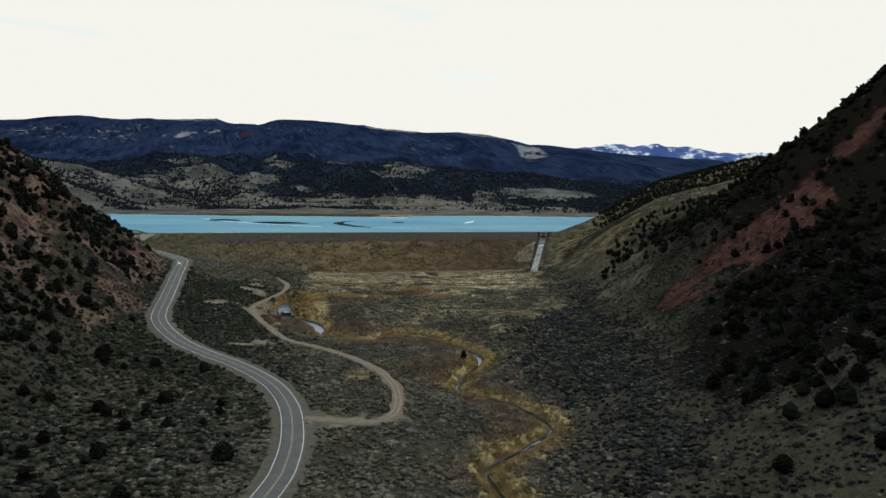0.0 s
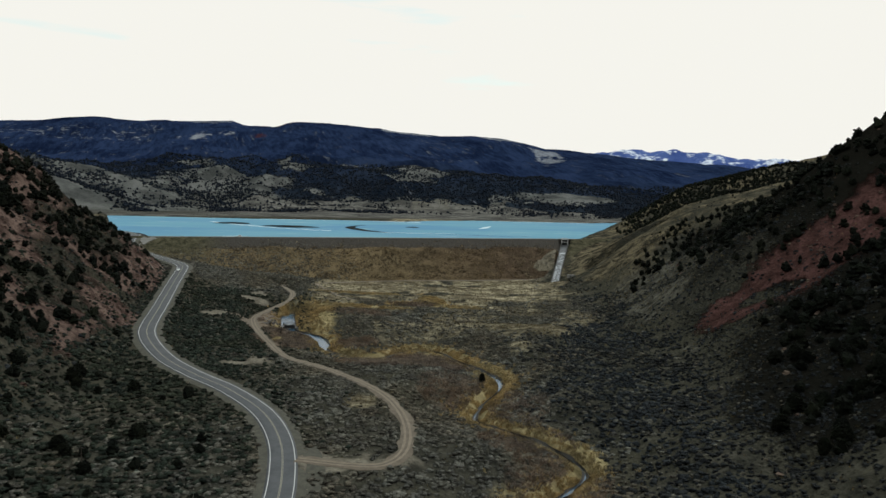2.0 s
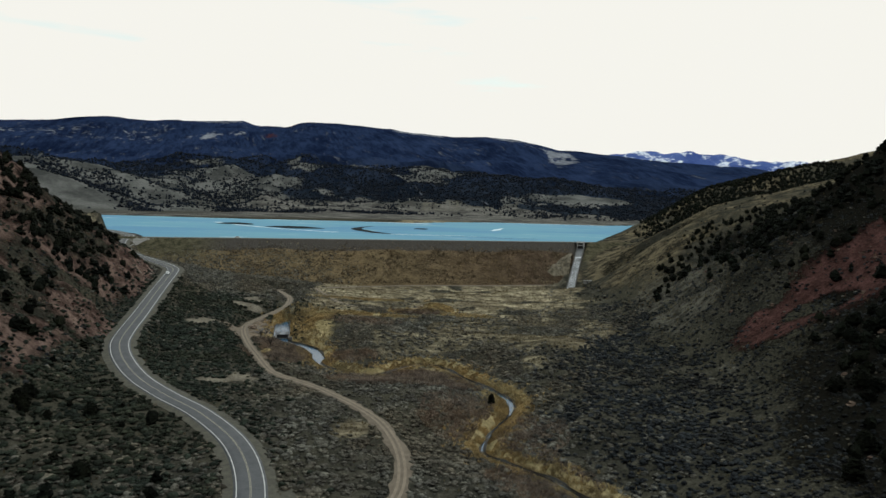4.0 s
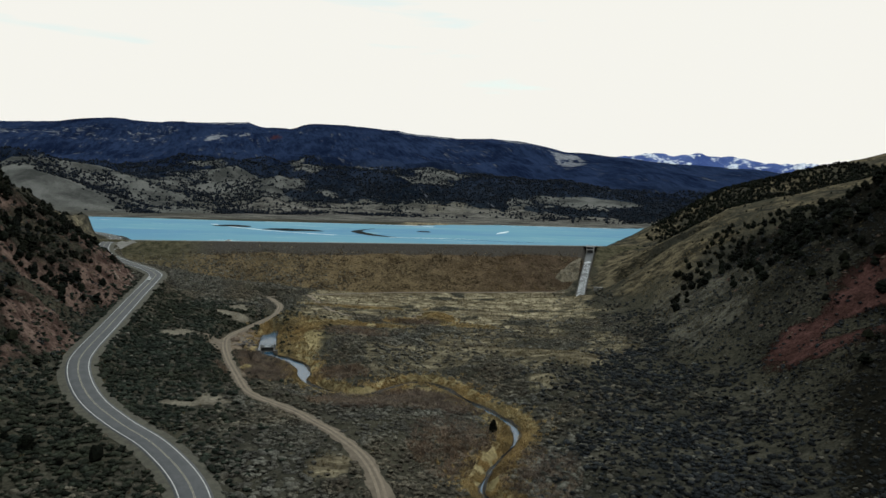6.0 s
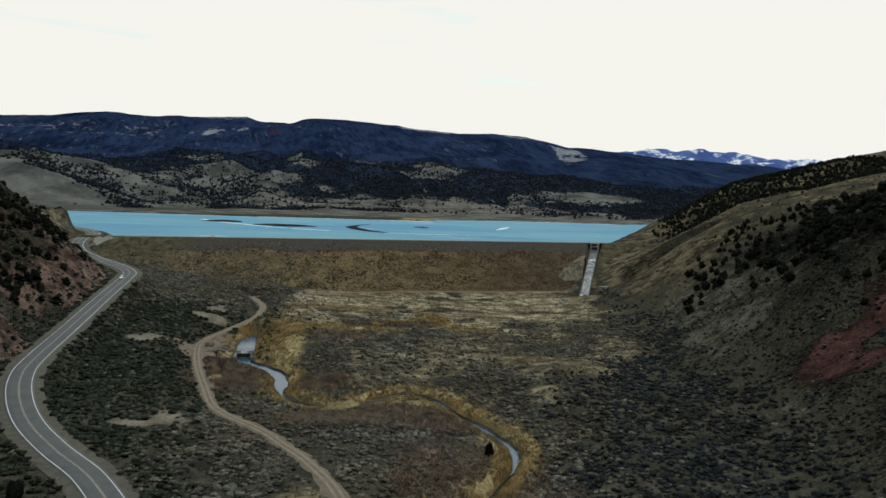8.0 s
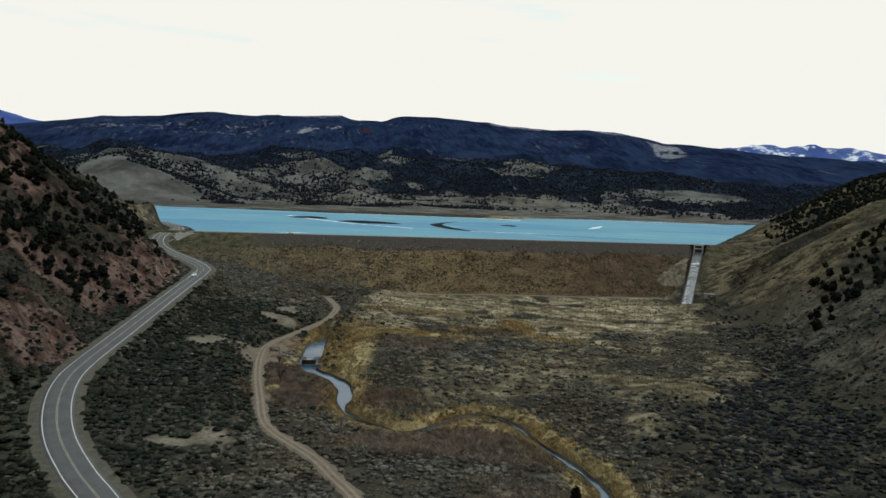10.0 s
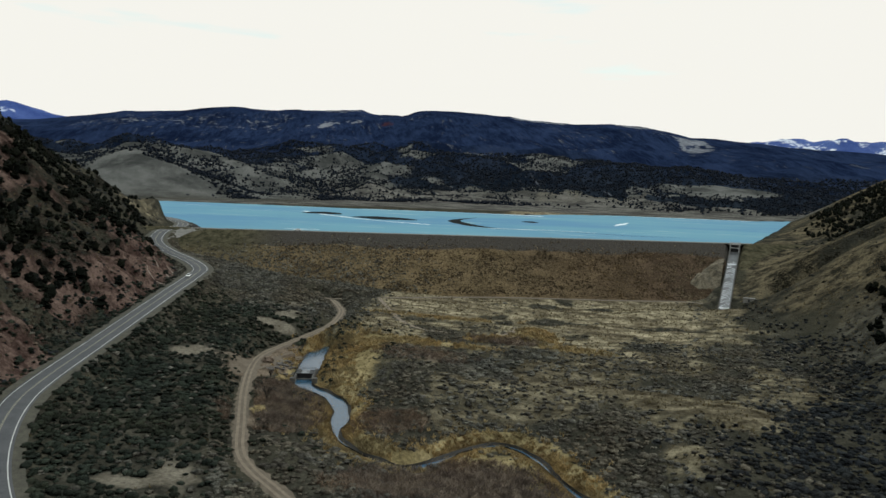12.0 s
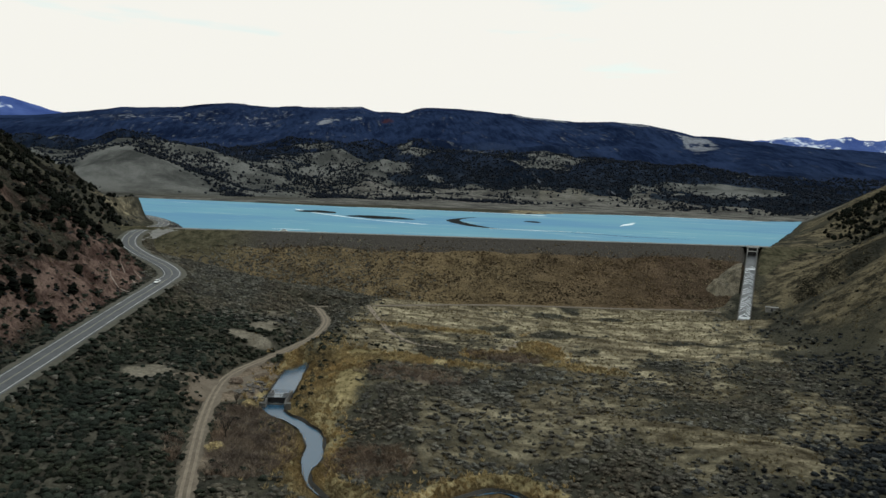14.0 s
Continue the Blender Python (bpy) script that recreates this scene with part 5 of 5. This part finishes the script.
def gauging_weir():
    """A concrete measuring weir over the creek with a plank footbridge."""
    root = tagged(new("weir_footbridge"), "small concrete creek weir with plank footbridge", "weir")
    root.matrix_basis = pose(-100.2, 442, -7.5, 0, 0, 15) @ Matrix.Diagonal((1.2, 1.45, 1.05, 1))
    for s in (-1, 1):
        bm = bmesh.new()
        prism(bm, [(-4.5, -1.2), (5.5, -1.2), (5.5, 1.2), (2.0, 2.0), (-3.0, 2.0), (-4.5, 1.1)], s * 2.5, s * 3.0)
        part("abutment_wall", bm_mesh("abutment_wall", bm, M_OLDCONC), root)
        bm = bmesh.new()
        prism(bm, [(-4.4, -1.2), (-3.9, -1.2), (-3.9, 1.5), (-4.4, 1.2)], s * 3.0, s * 4.3)
        part("wing_wall", bm_mesh("wing_wall", bm, M_OLDCONC), root)
    bm = bmesh.new()
    box(bm, (-2.5, -2.6, -1.1), (2.5, -2.1, .35), .04)
    part("weir_crest", bm_mesh("weir_crest", bm, M_OLDCONC), root)
    n = 7
    for i in range(n):
        bm = bmesh.new()
        y0 = -1.9 + i * .48
        box(bm, (-1.25, y0, 2.0), (1.25, y0 + .44, 2.1), .02)
        part("plank", bm_mesh("plank", bm, M_PLANK), root)
    for s in (-1, 1):
        bm = bmesh.new()
        box(bm, (min(s * 1.3, s * 3.0), -2.0, 1.96), (max(s * 1.3, s * 3.0), 1.5, 2.06), .02)
        part("side_grating", bm_mesh("side_grating", bm, M_DARKGATE), root, "dark steel grating")
    bm = bmesh.new()
    box(bm, (-2.5, -1.2, -.2), (2.5, -.9, 1.9), .03)
    part("stop_gate", bm_mesh("stop_gate", bm, M_DARKGATE), root, "dark wet stop gate")
    for yy in (-2.0, 1.45):
        bm = bmesh.new()
        for q in (-2.8, -.95, .95, 2.8):
            limb(bm, (q, yy, 2.0), (q, yy, 3.1), .06, .06, 5)
        limb(bm, (-2.9, yy, 3.05), (2.9, yy, 3.05), .06, .06, 5)
        limb(bm, (-2.9, yy, 2.6), (2.9, yy, 2.6), .04, .04, 5)
        part("handrail", bm_mesh("handrail", bm, M_DARKGATE), root, "dark steel handrail")
    return root


def bank_slabs(n, seed):
    """Flat broken slabs set into the bank beside the weir, each a thing of its own."""
    rr = random.Random(seed)
    for i in range(n):
        x, y = -106.5 - rr.uniform(0, 7.5), 437 + rr.uniform(0, 17)
        bm = bmesh.new()
        box(bm, (-rr.uniform(.7, 1.5), -rr.uniform(.5, 1.0), -.25), (rr.uniform(.7, 1.5), rr.uniform(.5, 1.0), rr.uniform(.25, .5)), .08)
        for v in bm.verts:
            v.co += Vector((rr.uniform(-.15, .15), rr.uniform(-.15, .15), rr.uniform(-.06, .06)))
        slab = tagged(new("stone_slab", bm_mesh("stone_slab", bm, M_SLAB)), "broken grey-brown stone slab on the creek bank", "stone", "slabs beside the weir")
        z = float(on_ground(np.array([x]), np.array([y]))[0])
        slab.matrix_basis = pose(x, y, z + .02, rr.uniform(-9, 9), rr.uniform(-9, 9), rr.uniform(0, 180))


M_SLAB = plain("bank_stone", (0.100, 0.088, 0.076), (0.215, 0.190, 0.165), .7, .9, .5)
bank_slabs(34, 5)
M_PLANK = plain("bleached_planks", (0.36, 0.38, 0.40), (0.52, 0.54, 0.56), 2.0, .8, .3)
gauging_weir()

M_CARPAINT = plain("white_car_paint", (1.46, 1.46, 1.44), (1.58, 1.58, 1.56), .5, .25, .0, 0, .5)
M_CARGLASS = plain("dark_car_glass", (0.012, 0.013, 0.015), (0.02, 0.022, 0.025), 1, .08, 0, 0, .6)
M_TYRE = plain("black_tyre", (0.015, 0.015, 0.015), (0.028, 0.028, 0.028), 8, .85, .2)
M_RIM = plain("alloy_rim", (0.35, 0.35, 0.36), (0.45, 0.45, 0.46), 8, .35, 0, 1.0)
M_LAMP = plain("headlamp_glass", (0.55, 0.56, 0.58), (0.7, 0.71, 0.72), 8, .15, 0, 0, .6)
M_TAIL = plain("red_tail_lamp", (0.25, 0.015, 0.012), (0.33, 0.02, 0.016), 8, .2, 0, 0, .6)


def car(m, label="white saloon car on the asphalt road"):
    """A white saloon; it faces +y of its own."""
    root = tagged(new("car"), label, "car")
    root.matrix_basis = m
    bm = bmesh.new()
    prism(bm, [(-2.25, .35), (2.2, .35), (2.3, .6), (2.2, .82), (1.1, .98), (-1.5, 1.02), (-2.25, .95), (-2.32, .6)], -.88, .88)
    bmesh.ops.bevel(bm, geom=bm.edges[:], offset=.07, segments=2, affect='EDGES')
    part("body", bm_mesh("body", bm, M_CARPAINT, True), root)
    bm = bmesh.new()
    vs = box(bm, (-.76, -1.55, .95), (.76, 1.0, 1.44))
    for v in vs:
        if v.co.z > 1.2:
            v.co.y = v.co.y * .62 - .08
            v.co.x *= .86
    part("cabin", bm_mesh("cabin", bm, M_CARGLASS), root, "dark tinted cabin glass")
    bm = bmesh.new()
    box(bm, (-.66, -1.05, 1.43), (.66, .58, 1.49), .03)
    part("roof", bm_mesh("roof", bm, M_CARPAINT, True), root)
    for sx in (-1, 1):
        for yy in (-1.4, 1.42):
            bm = bmesh.new()
            limb(bm, (sx * .66, yy, .33), (sx * .9, yy, .33), .33, .33, 18)
            w = part("wheel", bm_mesh("tyre", bm, M_TYRE), root, "black rubber tyre")
            bm = bmesh.new()
            limb(bm, (sx * .88, yy, .33), (sx * .92, yy, .33), .21, .2, 14)
            part("rim", bm_mesh("rim", bm, M_RIM), w, "silver alloy rim")
        bm = bmesh.new()
        box(bm, (sx * .62 - .17, 2.2, .62), (sx * .62 + .17, 2.31, .78), .02)
        part("headlight", bm_mesh("headlight", bm, M_LAMP), root, "clear headlight")
        bm = bmesh.new()
        box(bm, (sx * .64 - .16, -2.36, .68), (sx * .64 + .16, -2.25, .86), .02)
        part("tail_light", bm_mesh("tail_light", bm, M_TAIL), root, "red tail light")
        bm = bmesh.new()
        box(bm, (sx * .95 - .09, .62, .95), (sx * .95 + .09, .78, 1.08), .02)
        part("mirror", bm_mesh("mirror", bm, M_CARPAINT), root)
    return root


k = int(np.argmin(np.hypot(ROAD[:, 0] + 198.5, ROAD[:, 1] - 514)))
tv = ROAD[k + 1] - ROAD[k - 1]
tv /= np.linalg.norm(tv)
cp = ROAD[k] + np.array((tv[1], -tv[0], 0)) * -1.75
crest_heading = math.degrees(math.atan2(AX[0], -AX[1]))
car(pose(-195.6, 647.9 + .26, CREST_Z + .08, 0, 0, crest_heading), "white car on the gravel road along the dam crest")
car(pose(cp[0], cp[1], cp[2] + .06, -math.degrees(math.asin(tv[2])), 0, math.degrees(math.atan2(tv[0], -tv[1]))))


def utility_pole(x, y, h, label):
    root = tagged(new("utility_pole"), label, "pole")
    z = float(on_ground(np.array([x]), np.array([y]))[0])
    root.matrix_basis = pose(x, y, z - .3)
    bm = bmesh.new()
    limb(bm, (0, 0, 0), (0, 0, h), .16, .11, 8)
    part("post", bm_mesh("post", bm, M_BARK), root)
    bm = bmesh.new()
    box(bm, (-1.1, -.09, h - .9), (1.1, .03, h - .75), .01)
    part("crossarm", bm_mesh("crossarm", bm, M_BARK), root)
    for q in (-1, 0.35, 1):
        bm = bmesh.new()
        limb(bm, (q, -.03, h - .76), (q, -.03, h - .55), .05, .035, 6)
        part("insulator", bm_mesh("insulator", bm, M_CONCRETE), root, "pale ceramic insulator")


utility_pole(-99, 211, 8.0, "weathered wooden utility pole among the junipers")
utility_pole(-258, 460, 9.5, "weathered wooden utility pole on the rocky hillside")


def bare_tree(x, y, h, seed):
    root = tagged(new("bare_tree"), "leafless grey tree beside the creek track", "tree")
    z = float(on_ground(np.array([x]), np.array([y]))[0])
    root.matrix_basis = pose(x, y, z - .1, 0, 0, seed * 40)
    rr = random.Random(seed)
    bm = bmesh.new()
    limb(bm, (0, 0, 0), (.1, .05, h * .45), .17, .11, 7)
    part("trunk", bm_mesh("trunk", bm, M_BARK), root)
    for i in range(15):
        bm = bmesh.new()
        a = i * 2.4 + rr.uniform(-.3, .3)
        z0 = h * rr.uniform(.25, .45)
        e = Vector((math.cos(a) * h * .3 * rr.uniform(.5, 1), math.sin(a) * h * .3 * rr.uniform(.5, 1), h * rr.uniform(.65, 1.0)))
        limb(bm, (.08, .04, z0), e, .07, .02, 5)
        for j in range(8):
            b = Vector((.08, .04, z0)).lerp(e, rr.uniform(.35, .95))
            limb(bm, b, b + Vector((rr.uniform(-.8, .8), rr.uniform(-.8, .8), rr.uniform(.4, 1.2))), .03, .01, 4)
        part("branch", bm_mesh("branch", bm, M_BARK), root)


bare_tree(-93.5, 395.5, 8.0, 1)
bare_tree(-108, 428, 3.5, 2)


def round_shrub(x, y, wide, high, mat, label, seed):
    """A free-standing shrub: a fan of stems in a loose ball of twiggy clumps."""
    root = tagged(new("shrub"), label, "shrub", "shrubs on the bare earth")
    z = float(on_ground(np.array([x]), np.array([y]))[0])
    root.matrix_basis = pose(x, y, z - .1, 0, 0, seed * 50)
    rr = random.Random(seed)
    bm = bmesh.new()
    for i in range(9):
        a = i * .7
        limb(bm, (0, 0, 0), (.7 * wide * math.cos(a), .7 * wide * math.sin(a), high * rr.uniform(.55, .8)), .05, .015, 4)
    part("stems", bm_mesh("stems", bm, M_BARK), root)
    v, f = clump_template(np.random.RandomState(seed), 60, 1, .5, .15, .8)
    part("crown", mesh_from("crown", v * (2 * wide, 2 * wide, high), f, mat), root)


round_shrub(-118.4, 447, 2.2, 2.0, M_BROWN, "reddish-brown leafless shrub on the bare earth", 3)
round_shrub(-104.5, 429, 2.0, 2.2, M_REED, "yellow dry shrub beside the creek weir", 4)
round_shrub(-94.0, 391, 2.2, 2.0, M_REED, "yellow dry shrub beside the dirt track", 6)

# a lone dark conifer by the lower pool
c = copy_thing(protos[0], Matrix.Identity(4))
z = float(on_ground(np.array([11.0]), np.array([336.0]))[0])
c.matrix_basis = pose(11, 336, z - .1) @ Matrix.Diagonal((3.0, 3.0, 4.6, 1))

# concrete valve box beside the chute
root = tagged(new("valve_house"), "small pale concrete valve house below the spillway", "valve house")
z = float(on_ground(np.array([95.0]), np.array([622.0]))[0])
root.matrix_basis = pose(95, 622, z - .3, 0, 0, -13)
bm = bmesh.new()
box(bm, (-3, -1.8, 0), (3, 1.8, 2.5), .05)
part("wall", bm_mesh("wall", bm, plain("pale_render", (0.30, 0.29, 0.26), (0.42, 0.41, 0.38), .8)), root)
bm = bmesh.new()
box(bm, (-3.25, -2.05, 2.5), (3.25, 2.05, 2.72), .04)
part("roof", bm_mesh("roof", bm, M_CONCRETE), root)
bm = bmesh.new()
box(bm, (-.5, -1.86, .4), (.5, -1.8, 2.2))
part("door", bm_mesh("door", bm, M_DARKGATE), root, "dark steel door")

# the tan mound at the foot of the dam beside the chute
U_, V_ = np.meshgrid(np.linspace(0, 1, 15), np.linspace(0, 1, 19))
wide = 2 + 19 * sm(0, .8, V_) * (.9 + .35 * fbm(V_ * 5, V_ * 0, 1, 2))
w_m = 30 + 36 * V_
s_m = 384 - (w_m - 7.2) * .53 - 5 - wide * U_
mx = CREST_L[0] + AX[0] * s_m + DN[0] * w_m
my = CREST_L[1] + AX[1] * s_m + DN[1] * w_m
body = np.sin(np.pi * np.clip(.12 + .88 * (1 - U_), 0, 1) * .62) * sm(0, .25, V_) * (1 - .75 * sm(.55, 1, V_))
mz = CREST_Z - (w_m - 4) * .41 - 1.0 + 8.0 * body * sm(0, .12, 1 - U_) + 8.5 * (fbm(mx, my, 6, 4) - .5) * sm(0, .15, 1 - U_) - 2.6 * sm(.75, 1, V_) - 1.2 * sm(.9, 1, U_)
mound = new("rock_mound", mesh_from("rock_mound", np.stack([mx, my, mz], -1).reshape(-1, 3), grid_faces(15, 19), plain("tan_rubble", (0.085, 0.072, 0.050), (0.330, 0.280, 0.195), .30, .95, 1.0, dist=.4), False))
tagged(mound, "mound of tan rubble resting against the dam", "mound")

# ---------------------------------------------------------------- on the lake ice
M_OPEN = plain("wet_dark_mud", (0.008, 0.012, 0.014), (0.022, 0.026, 0.026), .05, .95, .3, 0, .03)
M_RIDGE = plain("white_pressure_ice", (1.00, 1.18, 1.24), (1.34, 1.46, 1.50), .05, .9, .2, 0, .05)


def islet(cx, cy, rx, ry, turn, h, seed):
    n = 28
    a = np.linspace(0, 2 * np.pi, n + 1)[:-1]
    rr = np.random.RandomState(seed)
    ph = rr.rand(4) * 6
    edge = 1 + .16 * np.sin(2 * a + ph[0]) + .12 * np.sin(3 * a + ph[1]) + .08 * np.sin(5 * a + ph[2])
    c, s = math.cos(radians(turn)), math.sin(radians(turn))
    v = []
    for k, z in ((1, -.1), (.72, .55 * h), (.35, h)):
        u, w = rx * k * edge * np.cos(a), ry * k * edge * np.sin(a)
        v += [(cx + c * p - s * q, cy + s * p + c * q, LAKE_Z + z + (.25 * h * rr.rand() if z > 0 else 0)) for p, q in zip(u, w)]
    v.append((cx, cy, LAKE_Z + h))
    f = [(k * n + i, k * n + (i + 1) % n, (k + 1) * n + (i + 1) % n, (k + 1) * n + i) for k in range(2) for i in range(n)]
    f += [(2 * n + i, 2 * n + (i + 1) % n, 3 * n, 3 * n) for i in range(n)]
    tri = [t for q in f for t in ((q[0], q[1], q[2]), (q[0], q[2], q[3])) if len(set(t)) == 3]
    tagged(new("islet", mesh_from("islet", v, tri, M_OPEN)), "low dark mud islet ringed by lake ice", "islet", "islets in the lake")


islet(-306, 972, 22, 24, 20, 1.0, 1)
islet(-216, 920, 36, 20, 0, 1.2, 2)
islet(-63, 975, 10, 12, 0, .6, 3)


def lead(name, pts, widths, mat, label, lift, cat):
    line = spline([(x, y, LAKE_Z) for x, y in pts], 4)
    w = np.interp(np.linspace(0, 1, len(line)), np.linspace(0, 1, len(widths)), widths)
    w = w * (.75 + .5 * fbm(line[:, 0], line[:, 1], 12, 2))
    tagged(new(name, ribbon(name, line, [-w, w], [lift, lift], mat)), label, cat, kind="structure")


lead("open_lead", [(-131, 1015), (-140, 975), (-142, 938), (-130, 905), (-108, 868), (-78, 838)], [1, 4, 6, 8, 7, 1], M_OPEN, "dark curved lead of open water in the ice", .03, "open water")
lead("open_lead", [(-78, 838), (-30, 848), (35, 830), (80, 836)], [1, .8, 1.2, .5], M_OPEN, "thin dark crack across the lake ice", .03, "ice crack")
lead("ice_ridge", [(-345, 1000), (-300, 950), (-268, 922), (-213, 880), (-150, 853)], [3, 2, 2.5, 1.5, 3], M_RIDGE, "white pressure ridge along the lake ice", .05, "ice ridge")
lead("ice_ridge", [(-90, 842), (-60, 846), (-20, 852), (10, 846)], [1.5, 2, 1.2, .5], M_RIDGE, "white pressure ridge along the lake ice", .06, "ice ridge")
lead("ice_ridge", [(28, 975), (36, 1005), (46, 1050)], [1, 4, 1.5], M_RIDGE, "white pressure ridge along the lake ice", .05, "ice ridge")
lead("ice_ridge", [(-420, 1108), (-250, 1126), (-100, 1134), (-60, 1120)], [1, 2, 1.5, 6], M_RIDGE, "white ice rim along the far shore", .05, "ice ridge")
lead("ice_ridge", [(20, 1238), (120, 1244), (225, 1246)], [1, 3, 2], M_RIDGE, "white ice rim along the far shore", .05, "ice ridge")
lead("ice_ridge", [(-240, 722), (-225, 724), (-212, 729)], [.6, 2.2, .6], M_RIDGE, "white ice heap by the dam", .08, "ice ridge")

# ---------------------------------------------------------------- tracks and lanes
for o in (-.85, .85):
    tagged(new("wheel_rut", ribbon("wheel_rut", TRACK, [o - .42, o, o + .42], [.06, .045, .06], M_RUT)), "pale wheel rut worn into the dirt track", "wheel rut", kind="structure")


def lay(pts, half, mat, label, lift=.12, name="footpath", cat="footpath"):
    line = spline([(x, y, 0) for x, y in pts], 1.5)
    t = np.gradient(line[:, :2], axis=0)
    t /= np.linalg.norm(t, axis=1)[:, None]
    w = half * (.8 + .4 * fbm(line[:, 0], line[:, 1], 6, 2))
    v = []
    for o in (-1, 0, 1):
        q = line[:, :2] + np.stack([t[:, 1], -t[:, 0]], 1) * (w * o)[:, None]
        v.append(np.column_stack([q, on_ground(q[:, 0], q[:, 1]) + lift]))
    v = np.stack(v, 1)
    tagged(new(name, mesh_from(name, v.reshape(-1, 3), grid_faces(3, len(line))[:, ::-1], mat, True)), label, cat, kind="structure")


lay([(-112, 572), (-106, 560), (-95, 540), (-86, 524), (-74, 512), (-58, 506)], 1.1, M_RUT, "faint pale path over the dry grass")
lay([(-30, 530), (-28, 522), (-33, 512), (-40, 505)], 1.6, M_RUT, "faint pale path over the dry grass")
lay([(-47.5, 244), (-43.5, 236), (-40.5, 228), (-38.8, 219), (-38.3, 208)], 2.6, M_GRAVEL, "grey dirt apron where the track meets the road", .10, "dirt_apron", "dirt apron")
M_PALEGRAVEL = plain("pale_crest_gravel", (0.230, 0.220, 0.202), (0.340, 0.326, 0.300), 0.4, 0.95, 0.4)
lay([(-262, 588), (-270, 606), (-280, 628), (-291, 650), (-303, 668)], 5.0, M_PALEGRAVEL, "pale gravel lay-by where the crest road forks off", .16, "gravel_lay_by", "lay-by")
lay([(-127, 425), (-122, 440), (-118, 455), (-116, 468)], 6.0, M_DIRT, "bare trodden earth beside the weir", .07, "bare_earth", "bare earth")
line = [(-262, 584), (-266.5, 598), (-268, 612), (-262, 626)] + [tuple(CREST_L + AX * q) for q in (22, 60, 110, 180, 280, 400)]
cl = spline([(x, y, 0) for x, y in line], 3)
ct = np.gradient(cl[:, :2], axis=0)
ct /= np.linalg.norm(ct, axis=1)[:, None]
half = 4.6 - .8 * sm(-262, -200, cl[:, 0])
cv = []
for o in (-1, 0, 1):
    q = cl[:, :2] + np.stack([ct[:, 1], -ct[:, 0]], 1) * (half * o)[:, None]
    w_ = (q - CREST_L) @ DN
    s_ = (q - CREST_L) @ AX
    top = np.where(s_ > -40, CREST_Z - np.maximum(np.maximum(w_ - 4, 0) * .41, np.maximum(-w_ - 4, 0) * .5), -99)
    cv.append(np.column_stack([q, np.maximum(on_ground(q[:, 0], q[:, 1]), top) + .14]))
tagged(new("crest_road", mesh_from("crest_road", np.stack(cv, 1).reshape(-1, 3), grid_faces(3, len(cl))[:, ::-1], M_PALEGRAVEL, True)), "pale gravel service road along the dam crest", "gravel road", kind="structure")

# pale washes down the red road cut
rr = np.random.RandomState(8)
M_WASH = plain("pale_wash", (0.30, 0.235, 0.195), (0.44, 0.36, 0.30), .6, .95, .3)
for wx, wy, far_up in ((-203, 512, 20), (-199, 497, 13), (-208, 521, 11)):
    tt = np.linspace(0, 1, 22)
    px = wx - far_up * tt + 1.2 * np.sin(tt * 5 + wx)
    py = wy + far_up * .35 * tt + .8 * np.sin(tt * 7 + wy)
    half = (.35 + .55 * rr.rand(22)) * (1 - .6 * tt)
    va = np.stack([px, py - half, on_ground(px, py - half) + .12], 1)
    vb = np.stack([px, py + half, on_ground(px, py + half) + .12], 1)
    tagged(new("pale_wash", mesh_from("pale_wash", np.stack([va, vb], 1).reshape(-1, 3), grid_faces(2, 22)[:, ::-1], M_WASH, True)), "pale pink washed streak down the red cutting", "wash", kind="structure")

# dark boulders along the water where the road meets the crest
rr = np.random.RandomState(41)
edge_line = spline([(-272, 641, 0), (-288, 668, 0), (-301, 691, 0), (-318, 706, 0)], .8)
k = rr.randint(len(edge_line), size=240)
x, y = edge_line[k, 0] + rr.normal(.5, 1.6, 240), edge_line[k, 1] + rr.normal(0, 1.6, 240)
tagged(new("shore_boulders", scatter("shore_boulders", stones, np.column_stack([x, y, np.maximum(height(x, y), LAKE_Z) - .2]), rr.uniform(.5, 1.5, 240), plain("dark_boulder", (0.045, 0.045, 0.047), (0.11, 0.108, 0.105), .8, .9, .6), seed=14)), "dark boulders lining the lake edge by the road", "boulders", kind="stuff")
